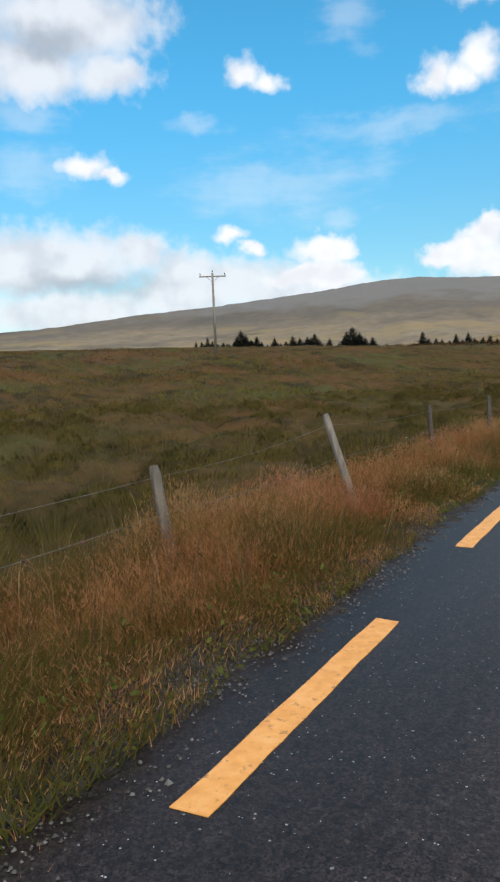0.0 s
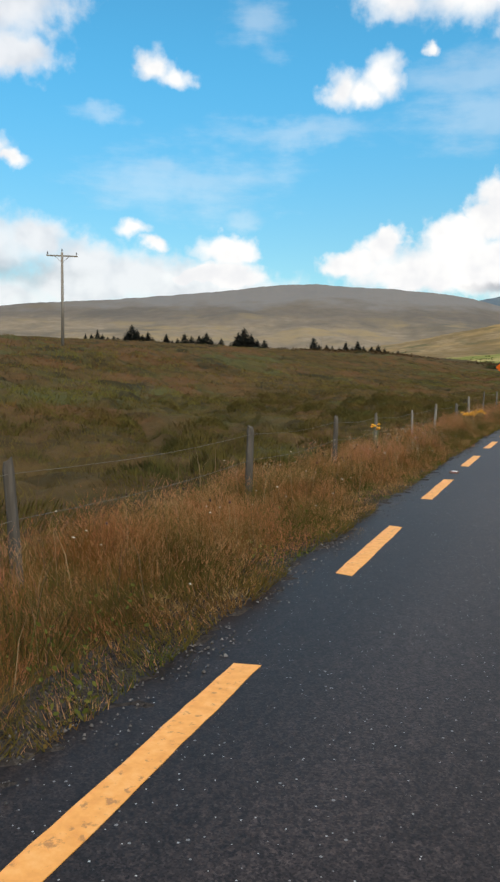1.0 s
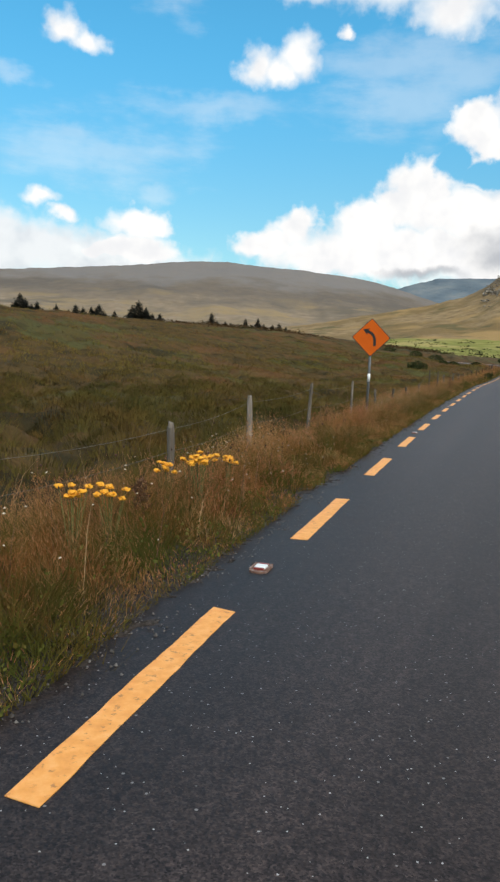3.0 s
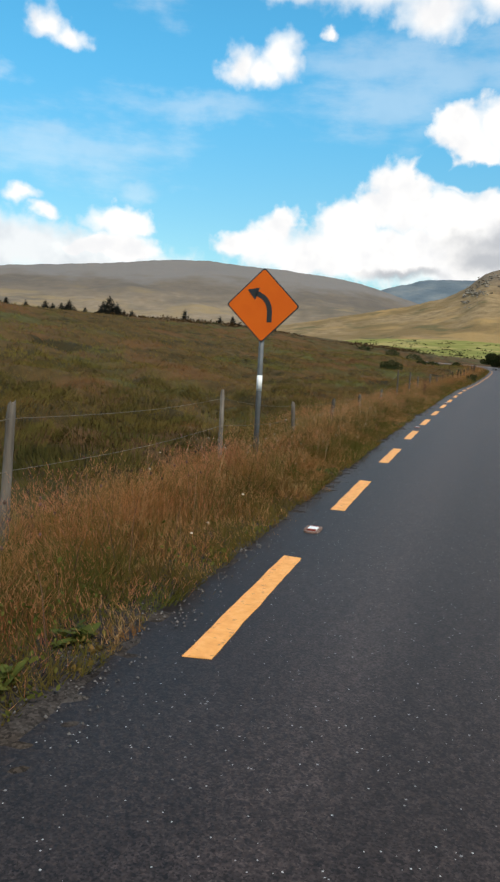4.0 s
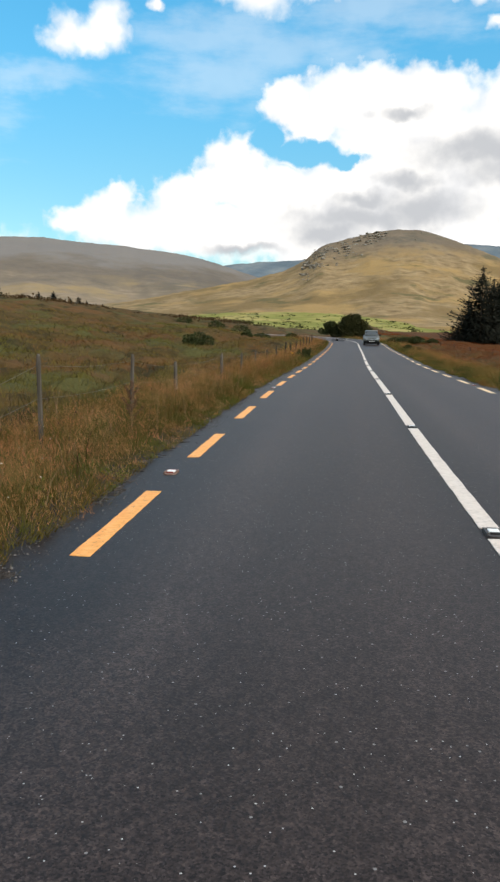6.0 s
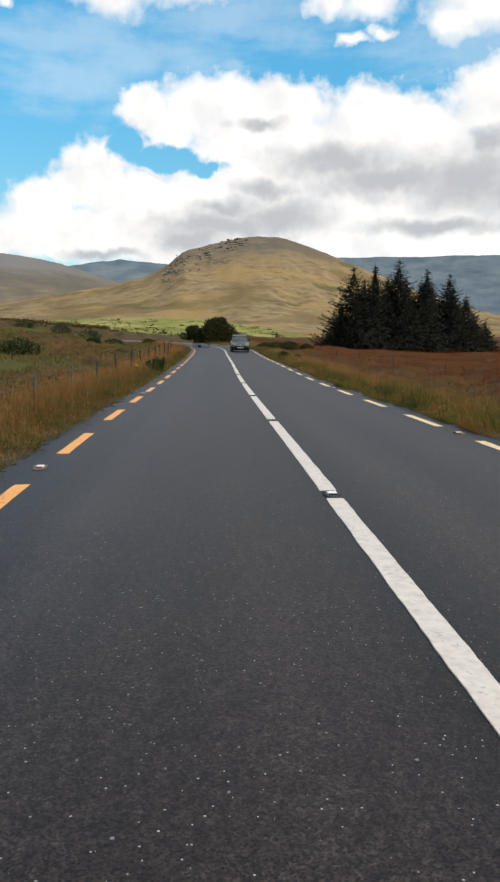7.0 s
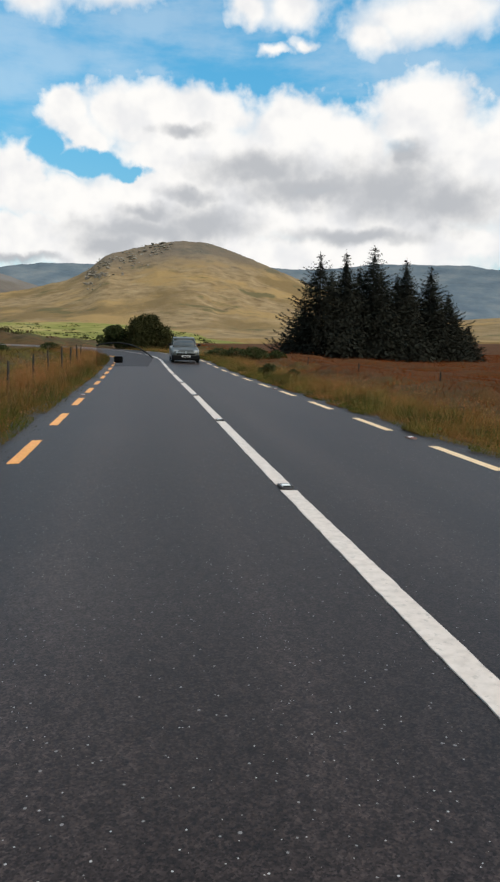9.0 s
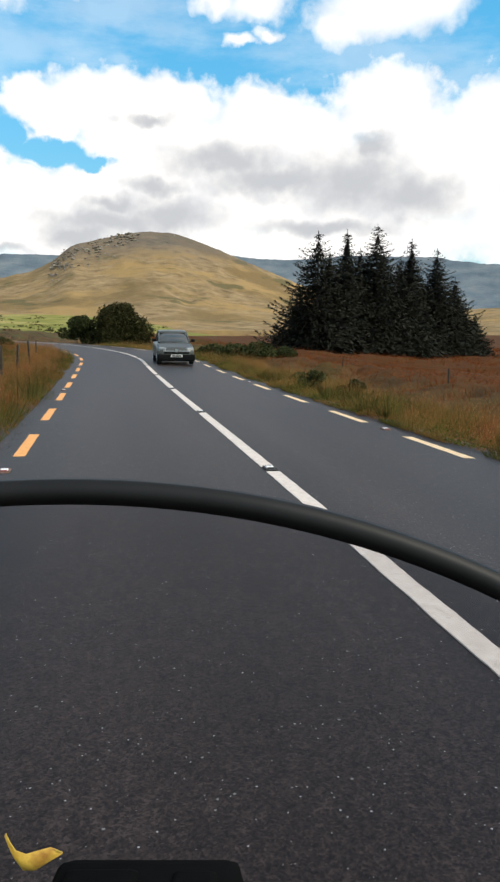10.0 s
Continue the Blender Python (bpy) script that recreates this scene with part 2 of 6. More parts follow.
def asphalt_material():
    m = material("worn_asphalt", [(0.0158, 0.0110, 0.0096), (0.0206, 0.0144, 0.0127), (0.0270, 0.0192, 0.0173)], scale=22, rough=0.50, bump=0.006, bump_scale=90, spec=0.23,
                 patch=[((0.0295, 0.0212, 0.0186), 0.54, 0.78), ((0.0150, 0.0107, 0.0093), 0.58, 0.75)], patch_scale=0.45, stretch=(1, 0.45, 1))
    nt = m.node_tree
    nodes, links = nt.nodes, nt.links
    bs = nodes["Principled BSDF"]
    bs.inputs["Specular Tint"].default_value = (1.0, 0.89, 0.85, 1)      # warm tint put on the sheen to offset the blue of the reflected sky
    geo = nodes.new("ShaderNodeNewGeometry")
    old = bs.inputs["Base Color"].links[0].from_socket
    # single chippings, darker and paler, of two sizes
    for size, lo, hi in ((135, 0.30, 1.95), (62, 0.66, 1.42)):
        vo = nodes.new("ShaderNodeTexVoronoi")
        links.new(geo.outputs["Position"], vo.inputs["Vector"])
        vo.inputs["Scale"].default_value = size
        sep, rng_, mul = nodes.new("ShaderNodeSeparateColor"), nodes.new("ShaderNodeMapRange"), nodes.new("ShaderNodeVectorMath")
        links.new(vo.outputs["Color"], sep.inputs[0]), links.new(sep.outputs[0], rng_.inputs[0])
        rng_.inputs[3].default_value, rng_.inputs[4].default_value = lo, hi
        mul.operation = "MULTIPLY"
        links.new(old, mul.inputs[0]), links.new(rng_.outputs[0], mul.inputs[1])
        old = mul.outputs[0]
    # wheel tracks and paler lengths along the way of travel
    far, long_, rng_, mul = (nodes.new("ShaderNode" + k) for k in ("VectorMath", "TexNoise", "MapRange", "VectorMath"))
    far.operation = mul.operation = "MULTIPLY"
    links.new(geo.outputs["Position"], far.inputs[0])
    far.inputs[1].default_value = (1.3, 0.035, 0)
    links.new(far.outputs[0], long_.inputs["Vector"])
    long_.inputs["Scale"].default_value, long_.inputs["Detail"].default_value = 1.0, 4
    links.new(long_.outputs[0], rng_.inputs[0])
    rng_.inputs[1].default_value, rng_.inputs[2].default_value, rng_.inputs[3].default_value, rng_.inputs[4].default_value = 0.3, 0.72, 0.82, 1.35
    links.new(old, mul.inputs[0]), links.new(rng_.outputs[0], mul.inputs[1])
    old = mul.outputs[0]
    # traffic has worn four tracks, two in each lane; their sheen is painted paler
    across = nodes.new("ShaderNodeAttribute")
    across.attribute_name = "across"
    ramp, mul = nodes.new("ShaderNodeValToRGB"), nodes.new("ShaderNodeVectorMath")
    near = nodes.new("ShaderNodeMath")
    near.operation = "DIVIDE"
    links.new(across.outputs["Fac"], near.inputs[0])
    near.inputs[1].default_value = 5.75
    links.new(near.outputs[0], ramp.inputs[0])
    stops = ((0.0, 0.85), (0.06, 0.93), (0.15, 1.22), (0.25, 1.04), (0.37, 1.22), (0.47, 0.92), (0.53, 0.92), (0.63, 1.22), (0.75, 1.04), (0.86, 1.20), (0.95, 0.93))
    while len(ramp.color_ramp.elements) < len(stops):
        ramp.color_ramp.elements.new(0.5)
    for el_, (place, v) in zip(ramp.color_ramp.elements, stops):
        el_.position, el_.color = place, (v, v, v, 1)
    mul.operation = "MULTIPLY"
    links.new(old, mul.inputs[0]), links.new(ramp.outputs[0], mul.inputs[1])
    old = mul.outputs[0]
    for size, share, colour in ((85, 0.962, (0.40, 0.38, 0.37)), (52, 0.975, (0.20, 0.185, 0.18))):
        vo = nodes.new("ShaderNodeTexVoronoi")
        links.new(geo.outputs["Position"], vo.inputs["Vector"])
        vo.inputs["Scale"].default_value = size
        near = nodes.new("ShaderNodeMath")
        near.operation = "LESS_THAN"
        links.new(vo.outputs["Distance"], near.inputs[0])
        sep = nodes.new("ShaderNodeSeparateColor")
        links.new(vo.outputs["Color"], sep.inputs[0])
        reach = nodes.new("ShaderNodeMath")
        reach.operation = "MULTIPLY"
        links.new(sep.outputs[1], reach.inputs[0])
        reach.inputs[1].default_value = 0.36
        links.new(reach.outputs[0], near.inputs[1])
        pick = nodes.new("ShaderNodeMath")
        pick.operation = "GREATER_THAN"
        links.new(sep.outputs[0], pick.inputs[0])
        pick.inputs[1].default_value = share
        both = nodes.new("ShaderNodeMath")
        both.operation = "MULTIPLY"
        links.new(near.outputs[0], both.inputs[0]), links.new(pick.outputs[0], both.inputs[1])
        mix = nodes.new("ShaderNodeMix")
        mix.data_type = "RGBA"
        links.new(both.outputs[0], mix.inputs[0]), links.new(old, mix.inputs[6])
        mix.inputs[7].default_value = (*colour, 1)
        old = mix.outputs[2]
    links.new(old, bs.inputs["Base Color"])
    return m


def line_paint(name, colors, wear):
    """Road paint with worn pits that show the asphalt."""
    return material(name, colors, scale=14, rough=0.6, bump=0.003, bump_scale=60, patch=[(wear, 0.59, 0.67)], patch_scale=24)


ASPHALT = asphalt_material()
YELLOW = line_paint("yellow_road_paint", [(0.72, 0.29, 0.060), (0.82, 0.35, 0.080), (0.88, 0.42, 0.13)], (0.46, 0.20, 0.06))
PALE = line_paint("faded_yellow_paint", [(0.72, 0.47, 0.24), (0.80, 0.56, 0.32), (0.86, 0.64, 0.40)], (0.50, 0.33, 0.18))
WHITE = line_paint("white_road_paint", [(0.53, 0.445, 0.385), (0.63, 0.535, 0.465), (0.69, 0.595, 0.525)], (0.47, 0.40, 0.345))
MOOR = material("moor_turf", [(0.034, 0.024, 0.010), (0.058, 0.040, 0.015), (0.090, 0.055, 0.021), (0.070, 0.052, 0.020)], scale=0.7, rough=0.95, detail=9, bump=0.12, bump_scale=3,
                patch=[((0.074, 0.068, 0.024), 0.51, 0.61), ((0.105, 0.056, 0.023), 0.50, 0.60), ((0.036, 0.028, 0.012), 0.56, 0.63)], patch_scale=0.085, spec=0.1)


def russet_side(m, colour):
    """The flat bog field on the right of the road has redder turf."""
    nodes, links = m.node_tree.nodes, m.node_tree.links
    bs = nodes["Principled BSDF"]
    old = bs.inputs["Base Color"].links[0].from_socket
    geo, sep, rng_, mix = (nodes.new("ShaderNode" + k) for k in ("NewGeometry", "SeparateXYZ", "MapRange", "Mix"))
    links.new(geo.outputs["Position"], sep.inputs[0]), links.new(sep.outputs[0], rng_.inputs[0])
    rng_.inputs[1].default_value, rng_.inputs[2].default_value, rng_.inputs[4].default_value = 9.0, 12.5, 0.75
    mix.data_type = "RGBA"
    links.new(rng_.outputs[0], mix.inputs[0]), links.new(old, mix.inputs[6])
    mix.inputs[7].default_value = (*colour, 1)
    links.new(mix.outputs[2], bs.inputs["Base Color"])


russet_side(MOOR, (0.080, 0.026, 0.007))
TALL = material("dry_grass", [(0.165, 0.070, 0.019), (0.255, 0.110, 0.030), (0.345, 0.158, 0.046), (0.44, 0.25, 0.09)], scale=1.1, rough=0.7, island=0.35,
                patch=[((0.36, 0.115, 0.048), 0.52, 0.63), ((0.140, 0.112, 0.026), 0.49, 0.59), ((0.42, 0.26, 0.10), 0.57, 0.66)], patch_scale=0.62, through_light=0.45, spec=0.1)
STRAW = material("straw_grass", [(0.120, 0.076, 0.021), (0.195, 0.128, 0.036), (0.28, 0.185, 0.058), (0.40, 0.28, 0.11)], scale=1.1, rough=0.7, island=0.40,
                 patch=[((0.27, 0.125, 0.044), 0.54, 0.64), ((0.115, 0.108, 0.027), 0.46, 0.58), ((0.36, 0.25, 0.10), 0.58, 0.66)], patch_scale=0.62, through_light=0.45, spec=0.15)
GREEN = material("verge_grass", [(0.058, 0.045, 0.010), (0.106, 0.081, 0.017), (0.158, 0.114, 0.026), (0.215, 0.122, 0.033)], scale=0.9, rough=0.7, island=0.40,
                 patch=[((0.088, 0.098, 0.016), 0.48, 0.59), ((0.21, 0.105, 0.034), 0.56, 0.66)], patch_scale=0.7, through_light=0.45, spec=0.1)
LUSH = material("lush_verge_grass", [(0.070, 0.066, 0.014), (0.140, 0.122, 0.024), (0.23, 0.170, 0.040), (0.34, 0.18, 0.055)], scale=0.8, rough=0.7, island=0.45,
                patch=[((0.28, 0.125, 0.040), 0.52, 0.62), ((0.080, 0.092, 0.018), 0.49, 0.60)], patch_scale=0.55, through_light=0.45, spec=0.15)
SEDGE = material("moor_sedge", [(0.0704, 0.0422, 0.0120), (0.1050, 0.0657, 0.0167), (0.1336, 0.0852, 0.0223), (0.1576, 0.0852, 0.0287)], scale=0.35, rough=0.8, island=0.25,
                 patch=[((0.1255, 0.0937, 0.0223), 0.48, 0.58), ((0.1433, 0.0625, 0.0223), 0.54, 0.63)], patch_scale=0.085, through_light=0.3, spec=0.1)
BOG = material("bog_sedge", [(0.0470, 0.0301, 0.0091), (0.0697, 0.0451, 0.0129), (0.0949, 0.0617, 0.0182), (0.1168, 0.0639, 0.0213)], scale=0.5, rough=0.8, island=0.25,
               patch=[((0.0974, 0.0729, 0.0182), 0.49, 0.60), ((0.1075, 0.0496, 0.0167), 0.54, 0.63)], patch_scale=0.12, through_light=0.3, spec=0.1)
BROW = material("brow_grass", [(0.0501, 0.0242, 0.0092), (0.0994, 0.0468, 0.0176), (0.1440, 0.0684, 0.0242), (0.1291, 0.0742, 0.0267)], scale=0.25, rough=0.8, island=0.4,
                patch=[((0.1337, 0.0567, 0.0209), 0.50, 0.62), ((0.0947, 0.0651, 0.0209), 0.56, 0.64)], patch_scale=0.05, through_light=0.3, spec=0.1)
CREST = material("crest_grass", [(0.1088, 0.0777, 0.0217), (0.1460, 0.1060, 0.0289), (0.1813, 0.1281, 0.0379)], scale=0.4, rough=0.8, island=0.25, patch=[((0.1289, 0.1113, 0.0271), 0.46, 0.58), ((0.1662, 0.0813, 0.0289), 0.55, 0.64)], patch_scale=0.085, through_light=0.3, spec=0.05)
FEN = material("fen_grass", [(0.0820, 0.0443, 0.0138), (0.1297, 0.0735, 0.0226), (0.1784, 0.0980, 0.0307), (0.2171, 0.1114, 0.0395)], scale=0.35, rough=0.8, island=0.25,
               patch=[((0.1153, 0.0861, 0.0226), 0.49, 0.60), ((0.1595, 0.0703, 0.0258), 0.54, 0.63)], patch_scale=0.085, through_light=0.3, spec=0.1)
RUSH = material("rush_clump", [(0.055, 0.046, 0.014), (0.098, 0.082, 0.023), (0.155, 0.120, 0.036)], scale=0.6, rough=0.8, island=0.5, through_light=0.35, spec=0.1)
HEATHER = material("heather", [(0.0216, 0.0180, 0.0081), (0.0396, 0.0315, 0.0126), (0.0612, 0.0432, 0.0180)], scale=0.5, rough=0.9, island=0.35,
                   patch=[((0.0945, 0.0540, 0.0225), 0.52, 0.62)], patch_scale=0.06, through_light=0.25, spec=0.1)
STONE = material("grey_chippings", [(0.036, 0.030, 0.027), (0.080, 0.068, 0.061), (0.17, 0.150, 0.137)], scale=3, rough=0.85, island=0.8)
# darker brown timber for the posts farther along the road
DARK_POST = material("dark_timber", [(0.016, 0.012, 0.009), (0.035, 0.026, 0.018), (0.065, 0.048, 0.034)], scale=17, rough=0.9, per_object=0.4, bump=0.012, bump_scale=30, stretch=(1, 1, 0.12))
POST = material("weathered_timber", [(0.030, 0.023, 0.016), (0.085, 0.067, 0.051), (0.17, 0.14, 0.113), (0.33, 0.28, 0.235)], scale=17, rough=0.9, per_object=0.55, bump=0.012, bump_scale=30, stretch=(1, 1, 0.12))
POLEWOOD = material("pole_timber", [(0.16, 0.13, 0.10), (0.26, 0.22, 0.18)], scale=5, rough=0.85, stretch=(1, 1, 0.1))
WIRE = material("galvanised_wire", [(0.10, 0.085, 0.066), (0.20, 0.17, 0.135)], scale=5, rough=0.7, metal=0.2)
STEEL = material("galvanised_steel", [(0.10, 0.102, 0.105), (0.16, 0.162, 0.165)], scale=7, rough=0.6, metal=0.4)
ORANGE = material("orange_sheeting", [(0.58, 0.098, 0.003), (0.63, 0.115, 0.004)], scale=3, rough=0.55, spec=0.2)
BLACK = material("black_paint", [(0.010, 0.010, 0.011), (0.018, 0.018, 0.019)], scale=6, rough=0.45)
BAND = material("white_sheeting", [(0.72, 0.72, 0.70), (0.8, 0.8, 0.78)], scale=5, rough=0.4)
IRON = material("stud_casting", [(0.05, 0.046, 0.045), (0.12, 0.105, 0.10)], scale=40, rough=0.6, metal=0.5)
RED_GLASS = material("red_reflector", [(0.16, 0.020, 0.014), (0.26, 0.035, 0.022)], scale=40, rough=0.3)
RUST = material("rusty_stud", [(0.09, 0.050, 0.038), (0.19, 0.10, 0.07), (0.26, 0.22, 0.20)], scale=30, rough=0.8)
BARK = material("bark", [(0.022, 0.017, 0.013), (0.06, 0.048, 0.036)], scale=6, rough=0.95, stretch=(1, 1, 0.3))
FIR = material("spruce_needles", [(0.033, 0.035, 0.029), (0.036, 0.038, 0.031), (0.040, 0.041, 0.033)], scale=0.35, rough=0.95, island=0.06, through_light=0.10, spec=0.01)
LEAF = material("hedge_leaves", [(0.024, 0.026, 0.010), (0.046, 0.045, 0.016), (0.078, 0.068, 0.025)], scale=0.8, rough=0.8, island=0.35, through_light=0.2, spec=0.1)
# ---- shaping ----
def smooth(lo, hi, v):
    t = np.clip((v - lo) / (hi - lo), 0, 1)
    return t * t * (3 - 2 * t)


def mesh_from(name, verts, faces, mat_, shade=True):
    """A mesh from an (n, 3) array and an (m, k) array of corners; k is 3 or 4."""
    verts, faces = np.asarray(verts, np.float32), np.asarray(faces, np.int32)
    me = bpy.data.meshes.new(name)
    k = faces.shape[1]
    me.vertices.add(len(verts)), me.loops.add(faces.size), me.polygons.add(len(faces))
    me.vertices.foreach_set("co", verts.ravel())
    me.loops.foreach_set("vertex_index", faces.ravel())
    me.polygons.foreach_set("loop_start", np.arange(0, faces.size, k, dtype=np.int32))
    me.polygons.foreach_set("use_smooth", np.full(len(faces), shade))
    me.materials.append(mat_)
    me.update(calc_edges=True)
    return me


def part(name, bm, mat_, parent=None, label="", shade=False):
    """Links a bmesh as one mesh object, under parent if there is one."""
    me = bpy.data.meshes.new(name)
    bm.normal_update()
    bm.to_mesh(me)
    bm.free()
    me.materials.append(mat_)
    for p in me.polygons:
        p.use_smooth = shade
    ob = new(name, me)
    ob.parent = parent
    return tagged(ob, label)


def piece(name, me, parent=None, label=""):
    ob = new(name, me)
    ob.parent = parent
    return tagged(ob, label)


def box(bm, x0, x1, y0, y1, z0, z1, m=None, bevel=0.0):
    r = bmesh.ops.create_cube(bm, size=1)
    c = Matrix.LocRotScale(((x0 + x1) / 2, (y0 + y1) / 2, (z0 + z1) / 2), None, (x1 - x0, y1 - y0, z1 - z0))
    bmesh.ops.transform(bm, matrix=(m or Matrix()) @ c, verts=r["verts"])
    if bevel:
        es = {e for v in r["verts"] for e in v.link_edges}
        bmesh.ops.bevel(bm, geom=list(es), offset=bevel, segments=2, affect="EDGES", profile=0.6)


def rod(bm, a, b, r0, r1=None, sides=8):
    """A tapered round rod from a to b."""
    a, b = Vector(a), Vector(b)
    q = (b - a).to_track_quat("Z", "Y").to_matrix().to_4x4()
    bmesh.ops.create_cone(bm, cap_ends=True, segments=sides, radius1=r0, radius2=r0 if r1 is None else r1, depth=(b - a).length,
                          matrix=Matrix.Translation((a + b) / 2) @ q)


# ---- the lie of the land ----
KNOTS = np.array([-60, -35, -10, 8, 26, 44, 62, 80, 98, 116, 142, 200])
EDGE = np.array([11.9, 8.8, 5.702, 3.435, 1.852, 0.839, 0.208, 0.0, 0.0, 0.09, 0.1, 0.1])
Z_KNOTS = np.array([-60, -35, -10, 8, 26, 44, 62, 80, 98, 116, 128, 140, 150, 160, 175, 200])
Z_ROAD = np.array([0.9, 0.62, 0.369, 0.19, 0.037, -0.092, -0.134, 0.0, 0.0, 0.19, 0.33, 0.58, 0.92, 1.25, 1.6, 1.8])


def curve_through(knots, values, y):
    m = np.gradient(values, knots)
    y = np.clip(y, knots[0], knots[-1])
    i = np.clip(np.searchsorted(knots, y) - 1, 0, len(knots) - 2)
    h = knots[i + 1] - knots[i]
    u = (y - knots[i]) / h
    return (2 * u**3 - 3 * u * u + 1) * values[i] + (u**3 - 2 * u * u + u) * h * m[i] + (3 * u * u - 2 * u**3) * values[i + 1] + (u**3 - u * u) * h * m[i + 1]


CENTRE, RIGHT = 2.91, 5.605      # the white line and the far yellow line, from the near yellow line
BEND, RADIUS = 142.0, 48.0       # where the road turns left, and how tightly


def edge_x(y):
    return curve_through(KNOTS, EDGE, np.minimum(y, BEND))


def road_z(s):
    return curve_through(Z_KNOTS, Z_ROAD, s)


PIVOT = float(edge_x(np.array(BEND))) + CENTRE - RADIUS


def on_road(s, o, lift=0.0):
    """World places of points s metres along the road and o metres to the right of the near yellow line."""
    s, o = np.broadcast_arrays(np.asarray(s, float), np.asarray(o, float))
    th = np.maximum(s - BEND, 0) / RADIUS
    r = RADIUS + o - CENTRE
    x = np.where(s <= BEND, edge_x(s) + o, PIVOT + r * np.cos(th))
    y = np.where(s <= BEND, s, BEND + r * np.sin(th))
    crown = 0.05 - 0.02 * np.abs(o - CENTRE)
    return np.stack([x, y, road_z(s) + crown - 0.0 + lift], -1)


def to_road(x, y):
    """How far along the road a place lies, and how far right of the near yellow line."""
    x, y = np.broadcast_arrays(np.asarray(x, float), np.asarray(y, float))
    th = np.clip(np.arctan2(y - BEND, np.maximum(x - PIVOT, 1.0)), 0, 1.3)
    s = np.where(y <= BEND, y, BEND + RADIUS * th)
    o = np.where(y <= BEND, x - edge_x(y), np.hypot(x - PIVOT, y - BEND) - RADIUS + CENTRE)
    return s, o


TABLE = np.random.RandomState(5).uniform(-1, 1, (256, 256))


def value_noise(x, y):
    i, j = np.floor(x).astype(int), np.floor(y).astype(int)
    u, v = x - i, y - j
    u, v = u * u * (3 - 2 * u), v * v * (3 - 2 * v)
    g = lambda a, b: TABLE[(i + a) & 255, (j + b) & 255]
    return (g(0, 0) * (1 - u) + g(1, 0) * u) * (1 - v) + (g(0, 1) * (1 - u) + g(1, 1) * u) * v


def waves(x, y, size, seed=0.0, octaves=2):
    """Uneven rolling noise between about -1 and 1, with humps about size across."""
    x, y = np.broadcast_arrays(np.asarray(x, float), np.asarray(y, float))
    total, f = 0, 2.0 / size
    for k in range(octaves):
        total = total + value_noise((0.8 * x + 0.6 * y) * f + 17.3 * seed + 5 * k, (0.8 * y - 0.6 * x) * f + 9.1 * seed + 31 * k) * 0.5**k
        f *= 2.1
    return total


def tussock(x, y):
    """Rounded humps of moor grass with narrow troughs between them, 0 to about 1."""
    return np.minimum(np.abs(waves(x, y, 5.2, 8)) * 1.7, 1.0) ** 0.7 * 0.72 + 0.28 * np.minimum(np.abs(waves(x, y, 1.9, 1)) * 1.6, 1.0)


def land_z(x, y, bed=0.30):
    """The height of the land; nearer to the road than bed it lies under the asphalt."""
    x, y = np.broadcast_arrays(np.asarray(x, float), np.asarray(y, float))
    s, o = to_road(x, y)
    zr = road_z(s)
    off = np.maximum(-o, o - RIGHT)          # from the nearer yellow line
    o2 = x - edge_x(np.minimum(y, BEND))     # from the road as if it ran straight on
    u, v = -o2, o2 - RIGHT
    ahead = 1.5 * smooth(130, 200, y) + 0.010 * np.clip(y - 190, 0, 260)
    # left: a shallow dip, then the moor that climbs to a brow; right: a flat field
    hump = 1.3 * smooth(105, 165, y) * smooth(3, 15, u)
    brow = 4.1 + 0.012 * np.clip(y - 60, -80, 160)
    left = -0.45 + (brow + 0.5) * smooth(6, 52, u) + 0.042 * np.clip(u - 46, 0, 330) + ahead * (1 - smooth(8, 40, u)) + hump * (1 - 0.6 * smooth(20, 50, u))
    right = 0.12 + 0.017 * np.clip(v - 70, 0, 350) + ahead * (1 - smooth(2, 16, v)) + 0.020 * np.clip(y - 215, 0, 260)
    field_ = np.where(o2 < CENTRE, left, right)
    k = np.where(o2 < CENTRE, smooth(1.7, 7.5, off), smooth(2.2, 12, off))
    z = zr * (1 - k) + field_ * k - 0.13 * smooth(0.5, 1.6, off) * (1 - k)
    # a low bank behind the fence before the bend
    z = z + 0.85 * smooth(98, 124, y) * (1 - smooth(140, 154, y)) * smooth(1.9, 4.2, off) * smooth(1.9, 4.4, u) * (1 - smooth(12, 28, u))
    rough = smooth(0.9, 4, off) * (1 - smooth(70, 140, off))
    z = z + rough * (0.04 * waves(x, y, 0.8, 3) + 0.75 * (tussock(x, y) - 0.4) * smooth(2.4, 6, off)) + smooth(3, 14, off) * (0.16 * waves(x, y, 7.5, 5) + 0.32 * waves(x, y, 21, 2))
    return np.where(off > bed, z + 0.015, zr - 0.10)


